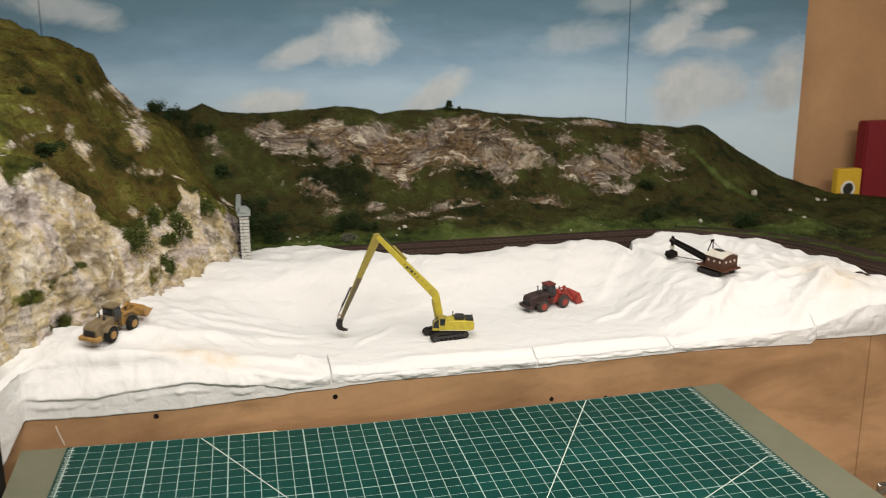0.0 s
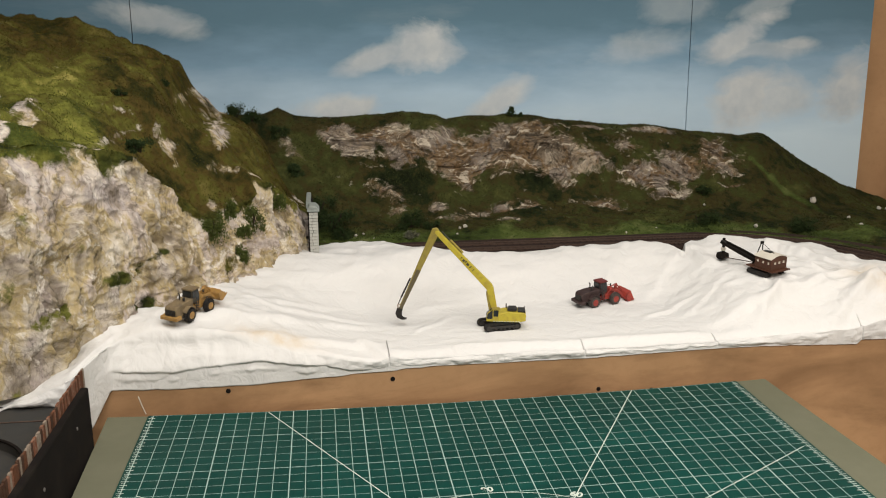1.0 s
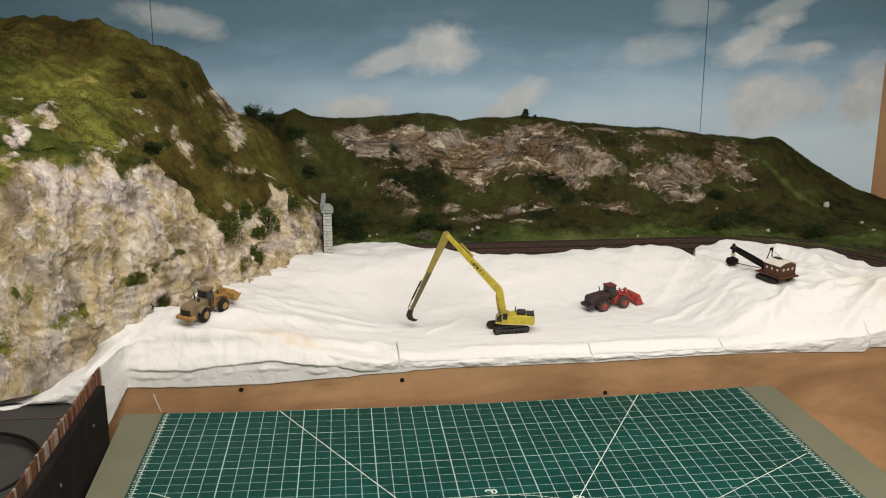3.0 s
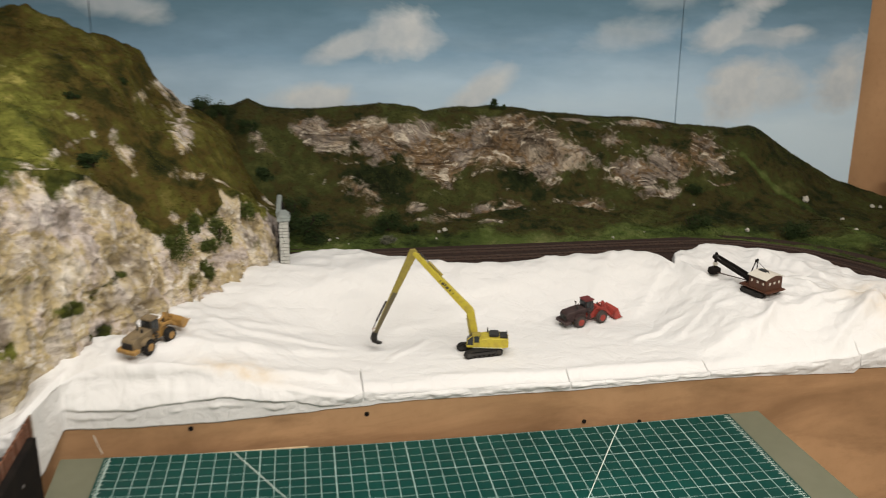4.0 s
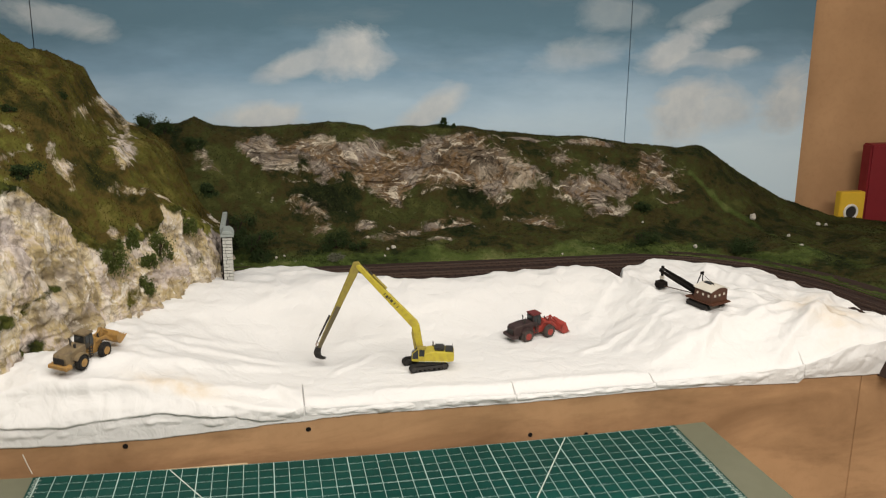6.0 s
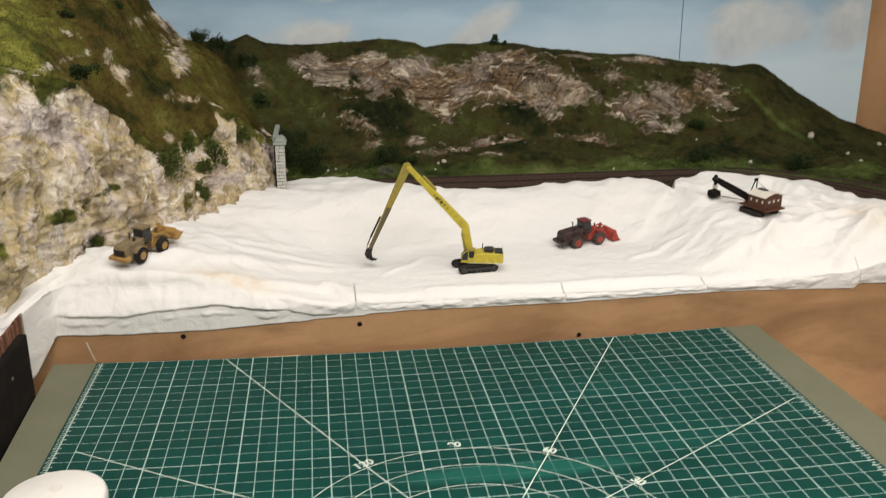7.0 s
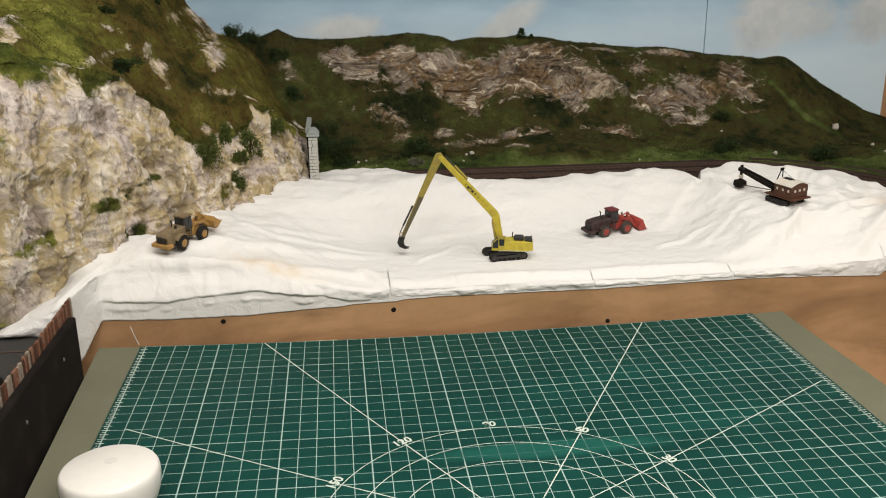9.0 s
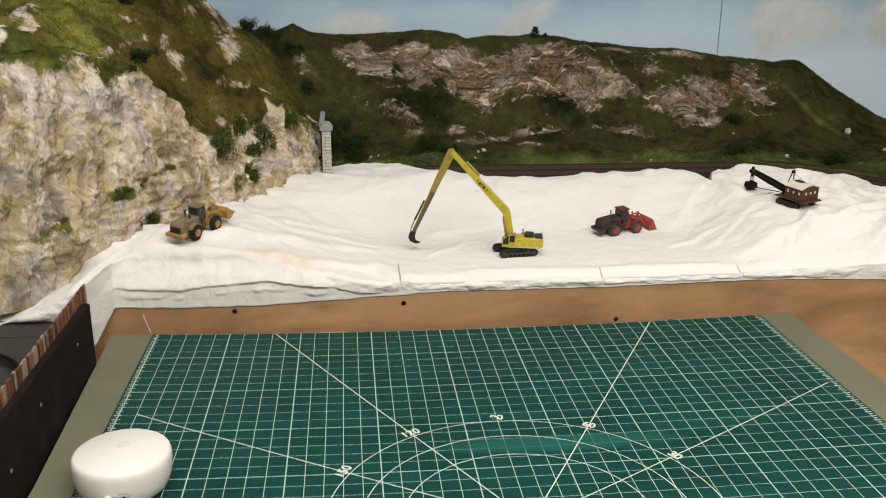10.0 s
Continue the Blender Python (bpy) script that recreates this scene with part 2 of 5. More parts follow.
CLIFF = make_terrain("cliff_plaster", [(0.22, (0.33, 0.28, 0.26)), (0.36, (0.49, 0.43, 0.35)), (0.46, (0.43, 0.34, 0.17)), (0.54, (0.54, 0.46, 0.39)), (0.66, (0.43, 0.38, 0.36)), (0.82, (0.64, 0.58, 0.52))],
                     (0.125, 0.095, 0.058), (0.74, 0.69, 0.61), DRY, LUSH, 15.0, (1.1, 1.1, 0.85), 25.0, 0.07, 0.6)
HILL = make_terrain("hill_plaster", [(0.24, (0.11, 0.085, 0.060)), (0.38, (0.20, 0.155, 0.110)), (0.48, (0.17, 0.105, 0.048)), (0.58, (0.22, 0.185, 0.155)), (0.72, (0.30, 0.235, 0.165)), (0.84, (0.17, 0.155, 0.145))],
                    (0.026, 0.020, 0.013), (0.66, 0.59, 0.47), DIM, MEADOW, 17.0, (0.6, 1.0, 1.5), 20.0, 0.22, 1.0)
OLIVE = worn("olive_card", (0.145, 0.145, 0.098), 0.85, amount=0.2, scale=12, dirt=(0.22, 0.21, 0.155))
BLACK = worn("black_paint", (0.010, 0.008, 0.007), 0.92, amount=0.3, scale=30, dirt=(0.05, 0.04, 0.03))
DARKGREY = worn("dark_grey_paint", (0.045, 0.045, 0.043), 0.8, amount=0.3, scale=25)
BALLAST = worn("dark_ballast", (0.035, 0.022, 0.018), 0.95, amount=0.5, scale=300, dirt=(0.07, 0.05, 0.04))
RAIL = worn("rusty_rail", (0.10, 0.065, 0.05), 0.5, 0.4, amount=0.5, scale=80)
WALL = worn("wall_paint", (0.62, 0.58, 0.52), 0.9, amount=0.1, scale=6, dirt=(0.5, 0.46, 0.4))
FLOOR = worn("floor_boards", (0.22, 0.16, 0.11), 0.7, amount=0.3, scale=8)


# ---------------------------------------------------------------- builders
def sstep(a, b, v):
    t = min(1.0, max(0.0, (v - a) / (b - a)))
    return t * t * (3 - 2 * t)


def lerp(stops, v):
    """Piecewise smooth interpolation through (position, value) stops."""
    if v <= stops[0][0]:
        return stops[0][1]
    for (a, p), (b, q) in zip(stops, stops[1:]):
        if v <= b:
            return p + (q - p) * (v - a) / (b - a)
    return stops[-1][1]


def fbm(x, y, z, octaves=4):
    total, amp, f = 0.0, 1.0, 1.0
    for _ in range(octaves):
        total += amp * noise.noise(Vector((x * f, y * f, z * f)))
        amp, f = amp * 0.5, f * 2.03
    return total


def ridge(x, y, z, octaves=4):
    total, amp, f = 0.0, 1.0, 1.0
    for _ in range(octaves):
        total += amp * (1 - 2 * abs(noise.noise(Vector((x * f, y * f, z * f)))))
        amp, f = amp * 0.5, f * 2.1
    return total


def mesh_from(name, verts, faces, material, parent=None, label="", smooth=False):
    me = bpy.data.meshes.new(name)
    me.from_pydata(verts, [], faces)
    me.materials.append(material)
    if smooth:
        me.polygons.foreach_set("use_smooth", [True] * len(me.polygons))
    me.update()
    ob = new(name, me)
    if parent:
        ob.parent = parent
    if label:
        ob["label"] = label
    return ob


def part(name, bm, material, parent=None, label="", smooth=False):
    bmesh.ops.recalc_face_normals(bm, faces=bm.faces)
    me = bpy.data.meshes.new(name)
    bm.to_mesh(me)
    bm.free()
    me.materials.append(material)
    if smooth:
        me.polygons.foreach_set("use_smooth", [True] * len(me.polygons))
    ob = new(name, me)
    if parent:
        ob.parent = parent
    if label:
        ob["label"] = label
    return ob


def box(bm, x0, x1, y0, y1, z0, z1, bevel=0.0, m=None):
    made = bmesh.ops.create_cube(bm, size=1.0)["verts"]
    mat = Matrix.Translation(((x0 + x1) / 2, (y0 + y1) / 2, (z0 + z1) / 2)) @ Matrix.Diagonal((abs(x1 - x0), abs(y1 - y0), abs(z1 - z0), 1))
    bmesh.ops.transform(bm, matrix=(m @ mat) if m else mat, verts=made)
    if bevel:
        edges = list({e for v in made for e in v.link_edges})
        bmesh.ops.bevel(bm, geom=edges, offset=bevel, segments=2, affect="EDGES", clamp_overlap=True)
    return bm


def cyl(bm, centre, r, depth, axis="z", seg=24, r2=None):
    turn = {"z": Matrix(), "x": Matrix.Rotation(radians(90), 4, "Y"), "y": Matrix.Rotation(radians(90), 4, "X")}[axis]
    bmesh.ops.create_cone(bm, cap_ends=True, segments=seg, radius1=r, radius2=r if r2 is None else r2, depth=depth,
                          matrix=Matrix.Translation(centre) @ turn)
    return bm


def rod(bm, a, b, r, seg=8):
    a, b = Vector(a), Vector(b)
    m = Matrix.Translation((a + b) / 2) @ (b - a).to_track_quat("Z", "Y").to_matrix().to_4x4()
    bmesh.ops.create_cone(bm, cap_ends=True, segments=seg, radius1=r, radius2=r, depth=(b - a).length, matrix=m)
    return bm


def prism(bm, outline, y0, y1, bevel=0.0):
    """An outline in x and z, drawn out from y0 to y1."""
    a = [bm.verts.new((x, y0, z)) for x, z in outline]
    b = [bm.verts.new((x, y1, z)) for x, z in outline]
    k = len(outline)
    fs = [bm.faces.new(a), bm.faces.new(b[::-1])]
    fs += [bm.faces.new((a[i], b[i], b[(i + 1) % k], a[(i + 1) % k])) for i in range(k)]
    bmesh.ops.recalc_face_normals(bm, faces=fs)
    if bevel:
        bmesh.ops.bevel(bm, geom=list({e for f in fs for e in f.edges}), offset=bevel, segments=1, affect="EDGES", clamp_overlap=True)
    return bm


def simple(name, material, label="", category="", kind="structure", **b):
    bm = bmesh.new()
    box(bm, b["x"][0], b["x"][1], b["y"][0], b["y"][1], b["z"][0], b["z"][1], b.get("bevel", 0.0))
    return tagged(part(name, bm, material), label, category, "", kind)


# ---------------------------------------------------------------- the room
simple("floor", FLOOR, "brown boarded floor of the layout room", "floor", x=(-2.4, 2.8), y=(-2.6, 1.2), z=(-0.1, 0.0))
simple("ceiling", WALL, "plain off-white ceiling", "ceiling", x=(-2.4, 2.8), y=(-2.6, 1.2), z=(2.5, 2.6))
simple("wall_north", FIBRE_WALL, "bare brown fibreboard wall behind the painted sky", "wall", x=(-2.4, 2.8), y=(1.0, 1.1), z=(0, 2.5))
simple("wall_south", WALL, "plain pale wall", "wall", x=(-2.4, 2.8), y=(-2.6, -2.5), z=(0, 2.5))
simple("wall_west", WALL, "plain pale wall", "wall", x=(-2.4, -2.3), y=(-2.5, 1.0), z=(0, 2.5))
simple("wall_east", WALL, "plain pale wall", "wall", x=(2.7, 2.8), y=(-2.5, 1.0), z=(0, 2.5))

# painted sky, in three boards that butt with a fine dark joint
for a, b in ((-1.9, -0.6075), (-0.6055, 0.7345), (0.7365, 1.218)):
    simple("sky_board", SKY, "hand-painted blue sky board with soft white clouds", "backdrop", x=(a, b), y=(0.95, 0.962), z=(0.9, 2.1), kind="structure")
simple("sky_batten", BLACK, "dark batten behind the joints of the sky boards", "backdrop", x=(-1.9, 1.21), y=(0.966, 0.975), z=(0.9, 2.1))

# baseboard, front panel
simple("baseboard", FIBRE, "brown fibreboard baseboard under the scenery", "baseboard", x=(-1.9, 1.9), y=(0.048, 0.94), z=(0.925, 0.955))
simple("front_panel", FIBRE, "brown fibreboard front panel of the layout", "panel", x=(-0.56, 0.7748), y=(0.032, 0.044), z=(0.45, 0.953), bevel=0.001)
simple("front_panel", FIBRE, "brown fibreboard front panel of the layout", "panel", x=(0.7751, 1.9), y=(0.032, 0.044), z=(0.45, 0.953), bevel=0.001)


# ---------------------------------------------------------------- white cloth over the quarry floor
BACK = [(-0.86, 0.3), (-0.60, 0.50), (-0.195, 0.50), (-0.11, 0.515), (0.02, 0.455), (0.128, 0.42), (0.346, 0.448), (0.461, 0.43), (0.485, 0.41), (0.503, 0.370), (0.520, 0.415),
        (0.584, 0.43), (0.703, 0.415), (0.79, 0.345), (0.835, 0.19), (0.84, 0.09), (0.86, 0.07)]
SLITS = ((-0.095, 0.085, 0.0070), (0.210, 0.034, 0.0060), (0.427, 0.034, 0.0050), (0.672, 0.026, 0.0045))


def crease(x, y, x0, y0, x1, y1, height, width):
    """A soft fold running from one point to another."""
    dx, dy = x1 - x0, y1 - y0
    n = math.hypot(dx, dy)
    t = ((x - x0) * dx + (y - y0) * dy) / (n * n)
    d = ((x - x0) * dy - (y - y0) * dx) / n + 0.006 * fbm(x * 20, y * 20, 3.3, 2)
    if t < -0.3 or t > 1.3:
        return 0.0
    fade = sstep(-0.3, 0.1, t) * sstep(1.3, 0.9, t)
    side = width * (0.45 if d > 0 else 1.0)
    return height * fade * math.exp(-(d / side) ** 2)


FOLDS = [(-0.45, 0.17, -0.20, 0.25, 0.005, 0.018), (-0.40, 0.10, -0.15, 0.16, 0.006, 0.020), (-0.36, 0.055, -0.12, 0.075, 0.007, 0.020), (-0.30, 0.21, -0.13, 0.19, 0.005, 0.015),
         (-0.26, 0.32, -0.10, 0.36, 0.006, 0.022), (-0.14, 0.09, -0.09, 0.04, 0.007, 0.015), (-0.03, 0.25, 0.14, 0.30, 0.003, 0.02), (0.02, 0.06, 0.20, 0.055, 0.004, 0.014),
         (0.24, 0.055, 0.40, 0.06, 0.005, 0.014), (0.42, 0.15, 0.52, 0.22, 0.004, 0.016), (0.40, 0.27, 0.49, 0.36, 0.005, 0.018), (0.53, 0.30, 0.50, 0.40, 0.007, 0.012),
         (0.62, 0.28, 0.68, 0.20, 0.009, 0.016), (0.68, 0.36, 0.73, 0.25, 0.010, 0.016), (0.46, 0.09, 0.66, 0.12, 0.007, 0.022), (0.52, 0.07, 0.60, 0.15, 0.006, 0.014),
         (0.64, 0.05, 0.76, 0.12, 0.010, 0.018), (0.58, 0.12, 0.72, 0.16, 0.008, 0.016), (0.10, 0.33, 0.30, 0.37, 0.003, 0.02), (0.33, 0.30, 0.40, 0.42, 0.005, 0.016),
         (-0.50, 0.08, -0.33, 0.04, 0.006, 0.018), (0.70, 0.08, 0.82, 0.20, 0.009, 0.018), (-0.04, 0.14, 0.02, 0.20, 0.003, 0.010), (0.36, 0.16, 0.44, 0.20, 0.005, 0.012)]


def crumple(x, y, z=0.0):
    """Sharp little creases, as in cloth that was balled up."""
    a = abs(noise.noise(Vector((x * 15 + 2 * y, y * 19, 1.7 + z * 15))))
    b = abs(noise.noise(Vector((x * 33 - 7 * y, y * 36 + 5 * x, 7.1 + z * 30))))
    c = abs(noise.noise(Vector((x * 70 + 11 * y, y * 62, 3.9 + z * 60))))
    return 0.5 - 1.5 * a - 0.6 * b - 0.10 * c


def cloth_z(x, y):
    left = sstep(-0.10, -0.40, x) * (0.70 + 0.30 * sstep(0.04, 0.12, y))
    right = sstep(0.40, 0.56, x) * sstep(0.0, 0.17, y + 0.08 * sstep(0.6, 0.8, x))
    back = sstep(0.24, 0.42, y) * (0.86 + 0.25 * sstep(0.10, -0.1, x) + 0.12 * sstep(0.3, 0.5, x))
    k = 1 - (1 - 0.95 * left) * (1 - 0.95 * right) * (1 - min(back, 1.0))
    rough = max(left, right, 0.7 * min(back, 1.0))
    z = 0.967 + 0.062 * k + 0.009 * sstep(0.30, 0.42, y) - 0.010 * math.exp(-((x - 0.503) / 0.014) ** 2) * sstep(0.28, 0.37, y)
    z += (0.0012 + 0.0052 * rough) * fbm(x * 9, y * 15, 1.3, 3)
    z += (0.0007 + 0.0022 * rough) * ridge(x * 14 + 5 * y, y * 11, 4.0, 2)
    z += (0.0011 + 0.0056 * rough) * crumple(x, y)
    for f in FOLDS:
        if min(f[0], f[2]) - 0.12 < x < max(f[0], f[2]) + 0.12:
            z += (0.9 + 0.2 * sstep(0.40, 0.50, x)) * crease(x, y, *f)
    return z


def make_white_cloth():
    cols, rows, skirt = 900, 120, 36
    verts, faces, stain = [], [], []
    xs = [-0.84 + 1.70 * i / cols for i in range(cols + 1)]
    xs = sorted(xs + [sx + d for sx, _, _ in SLITS for d in (-0.0012, -0.0007, -0.0004, 0.0, 0.0004, 0.0007, 0.0012)])
    cols = len(xs) - 1
    for x in xs:
        yb = lerp(BACK, x)
        far_left = sstep(-0.497, -0.535, x)
        yf = 0.030 + 0.003 * fbm(x * 14, 0, 2.0) - 0.112 * far_left - 0.25 * max(0.0, -0.62 - x)
        hem = lerp([(-0.56, 0.9635), (-0.534, 0.960), (-0.526, 0.912), (-0.518, 0.905), (-0.503, 0.938), (-0.40, 0.934), (-0.29, 0.935), (-0.18, 0.941), (-0.02, 0.949), (0.2, 0.948),
                    (0.44, 0.953), (0.55, 0.951), (0.665, 0.947), (0.672, 0.954), (0.8, 0.952)], x) + 0.0012 * fbm(x * 25, 3, 0)
        drop = 0.044 * sstep(-0.50, -0.64, x)
        top = cloth_z(x, 0.035) - drop
        fold = sstep(-0.08, -0.14, x) * sstep(-0.51, -0.47, x)
        fold_z = 0.951 + 0.014 * sstep(-0.12, -0.3, x) + 0.004 * math.sin(x * 21 + 1.0) + 0.003 * fbm(x * 18, 7, 0)
        lean = 0.024 * fold * sstep(-0.12, -0.3, x)
        slit = sum(deep * math.exp(-((x - sx) / 0.0006) ** 2) for sx, reach, deep in SLITS)
        for j in range(skirt):
            t = j / skirt
            z = hem + (top - 0.004 - hem) * t
            bulge = 0.005 * math.sin(math.pi * t) * (0.7 + 0.8 * fbm(x * 13, t * 0.8, 5.0))
            y = yf - bulge + lean * sstep(0.957, 1.005, z) + 0.0022 * ridge(x * 30, t * 0.9, 9.0, 2) * (0.4 + 0.6 * (1 - t))
            y += fold * (0.004 - 0.008 * sstep(fold_z - 0.001, fold_z + 0.001, z) + 0.006 * math.exp(-((z - fold_z) / 0.0016) ** 2) - 0.004 * math.exp(-((z - fold_z + 0.010) / 0.006) ** 2))
            y -= (0.0018 + 0.0025 * sstep(0.0, -0.15, x) + 0.005 * sstep(-0.45, -0.50, x)) * (0.2 + t) * crumple(x, y, z)
            verts.append((x, min(y + slit, 0.0300 + lean * sstep(0.957, 1.005, z)), z))
            stain.append(0.0)
        for j in range(rows + 1):
            t = j / rows
            y0 = yf + 0.004 + lean
            y = y0 + (yb - y0) * t
            z = cloth_z(x, max(y, 0.03)) - drop * (1 - sstep(-0.08, 0.12, y))
            z -= 0.006 * (1 - sstep(0, 0.05, t)) * (1 - fold)
            if t > 0.97:
                z -= 0.02 * (t - 0.97) / 0.03
            y -= fold * 0.005 * (1 - sstep(0, 0.06, t))
            for sx, reach, deep in SLITS:
                z -= deep * math.exp(-((x - sx) / 0.0006) ** 2) * (1 - sstep(reach * 0.7, reach, y - yf))
            verts.append((x, y, z))
            s = math.exp(-((x + 0.27) / 0.055) ** 2 - ((y - 0.05) / 0.035) ** 2) * 1.0 + math.exp(-((x - 0.76) / 0.05) ** 2 - ((y - 0.12) / 0.07) ** 2) * 0.9
            stain.append(s)
    k = skirt + rows + 1
    for i in range(cols):
        for j in range(k - 1):
            a = i * k + j
            faces.append((a, a + k, a + k + 1, a + 1))
    ob = mesh_from("dust_sheet", verts, faces, CLOTH, smooth=True)
    ob.data.attributes.new("stain", "FLOAT", "POINT").data.foreach_set("value", stain)
    solid = ob.modifiers.new("thickness", "SOLIDIFY")
    solid.thickness, solid.offset = 0.0015, -1
    tagged(ob, "crumpled white cotton sheet spread over the quarry floor", "cloth")


make_white_cloth()

# ---------------------------------------------------------------- rear hill
FOOT = [(-0.5, 0.54), (0.6, 0.535), (0.70, 0.50), (0.795, 0.43), (0.87, 0.31), (0.91, 0.16), (0.96, 0.05)]
CREST = [(-0.5, 1.25), (-0.374, 1.262), (-0.315, 1.264), (-0.283, 1.280), (-0.245, 1.262), (-0.19, 1.250), (-0.12, 1.254), (-0.08, 1.262), (0.04, 1.262), (0.085, 1.254), (0.108, 1.243), (0.264, 1.254), (0.50, 1.226), (0.687, 1.211),
         (0.85, 1.188), (0.905, 1.196), (1.0, 1.132), (1.146, 1.051), (1.288, 1.008), (1.6, 0.99)]


HIGH_ROCK = [(-0.15, 0.87, 0.05, 0.05, 0.95), (-0.08, 0.81, 0.07, 0.07, 1.05), (0.01, 0.77, 0.08, 0.08, 1.1), (0.095, 0.76, 0.06, 0.10, 1.2), (0.19, 0.75, 0.09, 0.10, 1.15), (0.28, 0.79, 0.08, 0.12, 1.2),
             (0.36, 0.74, 0.07, 0.11, 1.1), (0.43, 0.72, 0.06, 0.07, 0.9), (0.57, 0.66, 0.06, 0.07, 1.1), (0.645, 0.70, 0.05, 0.09, 1.0), (0.755, 0.78, 0.06, 0.13, 0.8), (0.60, 0.94, 0.07, 0.045, 0.85),
             (0.46, 0.93, 0.06, 0.022, 0.75), (0.52, 0.80, 0.05, 0.06, 0.55), (0.77, 0.60, 0.03, 0.012, 0.8)]
LOW_ROCK = [(-0.06, 0.58, 0.05, 0.05, 0.58), (-0.03, 0.47, 0.03, 0.09, 0.62), (0.06, 0.46, 0.03, 0.06, 0.56), (0.15, 0.45, 0.04, 0.05, 0.60), (0.21, 0.47, 0.03, 0.06, 0.66), (0.27, 0.44, 0.04, 0.06, 0.64),
            (0.22, 0.27, 0.04, 0.08, 0.56), (0.45, 0.50, 0.05, 0.06, 0.64), (0.60, 0.56, 0.06, 0.04, 0.6), (0.10, 0.36, 0.04, 0.06, 0.6), (-0.25, 0.78, 0.04, 0.04, 0.6)]


def hill_rock(x, t, g):
    """How bare the rear hill is at x, a share t of the way up its slope."""
    field = 0.0
    for cx, ct, rx, rt, much in HIGH_ROCK + LOW_ROCK:
        d = ((x - cx) / rx) ** 2 + ((t - ct) / rt) ** 2
        if d < 6:
            field = max(field, much * math.exp(-0.8 * d))
    n = fbm(x * 13 + t * 3, t * 9 - x * 4, 11.0, 5)
    return sstep(-0.05, 1.15, field + 0.35 * n) if field > 0.05 else 0.0


def strata(x, z):
    """Folded beds: long ridges whose dip swings from place to place."""
    a = radians(14) + 1.1 * noise.noise(Vector((x * 5.0, z * 7.0, 2.2)))
    u, v = x * math.cos(a) + z * math.sin(a), z * math.cos(a) - x * math.sin(a)
    return ridge(u * 14, v * 42, 3.0, 3) + 0.5 * ridge(u * 30, v * 95, 8.0, 2)


def near_line(x, z, x0, z0, x1, z1, width):
    """1 on the stretch between two points, falling off to its sides."""
    dx, dz = x1 - x0, z1 - z0
    t = min(1.0, max(0.0, ((x - x0) * dx + (z - z0) * dz) / (dx * dx + dz * dz)))
    return math.exp(-(((x - x0 - t * dx) ** 2 + (z - z0 - t * dz) ** 2) / width ** 2))


def make_rear_hill():
    cols, rows = 860, 240
    verts, faces, rock, lush = [], [], [], []
    for i in range(cols + 1):
        u = i / cols
        tx = -0.5 + 2.2 * u
        fx = -0.5 + 1.1 * u / 0.52 if u < 0.52 else 0.6 + 0.36 * (u - 0.52) / 0.48
        fy = lerp(FOOT, fx)
        ty = 0.865 - 0.25 * sstep(1.25, 1.7, tx)
        zt = lerp(CREST, tx)
        for j in range(rows + 1):
            t = j / rows * 1.12
            tt = min(t, 1.0)
            x, y = fx + (tx - fx) * tt, fy + (ty - fy) * tt
            g = 0.32 * tt + 0.68 * sstep(0.42, 0.98, tt)
            z = 1.026 + (zt - 1.026) * g
            if t > 1.0:
                y += (t - 1.0) * 0.55
                z -= 0.10 * (t - 1.0) ** 1.2 + 0.02 * (t - 1)
            r = hill_rock(x, tt, g) if t <= 1.0 else 0.0
            damp = sstep(0.0, 0.12, t)
            z += damp * 0.014 * fbm(x * 9, y * 9, 2.0, 4) * (1 - 0.5 * sstep(0.9, 1.0, t))
            out = damp * (r * (0.008 * strata(x, z) + 0.006 * ridge(x * 20, z * 24, y * 12, 3) - 0.006)) if r > 0.01 else 0.0
            y -= out + damp * 0.006 * fbm(x * 16, z * 16, 8.0, 3)
            z += damp * (1 - r) * 0.0020 * fbm(x * 90, y * 90, 5.0, 2)
            verts.append((x, min(y, 0.946), z))
            rock.append(r)
            # Yellow-green spur: its lit look is put into the turf colour, without relief.
            lit_spur = near_line(x, z, 0.835, 1.145, 0.90, 1.072, 0.007) + near_line(x, z, 0.90, 1.072, 0.96, 1.036, 0.008)
            lush.append(min(1.0, 0.85 * sstep(0.30, 0.05, tt + 0.15 * fbm(x * 8, y * 8, 6.0, 3)) + 0.8 * lit_spur + 0.22 * sstep(0.2, 0.6, fbm(x * 6, z * 9, 4.4, 3))))
    k = rows + 1
    for i in range(cols):
        for j in range(rows):
            a = i * k + j
            faces.append((a, a + k, a + k + 1, a + 1))
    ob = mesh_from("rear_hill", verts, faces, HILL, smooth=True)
    ob.data.attributes.new("rock", "FLOAT", "POINT").data.foreach_set("value", rock)
    ob.data.attributes.new("lush", "FLOAT", "POINT").data.foreach_set("value", lush)
    tagged(ob, "modelled grassy hill with a band of weathered grey-brown rock", "hill", "", "structure")
    return ob


REAR = make_rear_hill()

# ---------------------------------------------------------------- quarry cliff and the hill above it
LINE = [(0.0, (-0.20, 0.60)), (0.10, (-0.222, 0.46)), (0.2, (-0.262, 0.418)), (0.3, (-0.305, 0.362)), (0.42, (-0.380, 0.265)), (0.52, (-0.445, 0.162)), (0.60, (-0.503, 0.085)),
        (0.67, (-0.546, 0.045)), (0.72, (-0.552, -0.03)), (0.80, (-0.585, -0.062)), (0.88, (-0.645, -0.092)), (1.0, (-0.90, -0.17))]


def cliff_line(s):
    return Vector((lerp([(a, p[0]) for a, p in LINE], s), lerp([(a, p[1]) for a, p in LINE], s)))


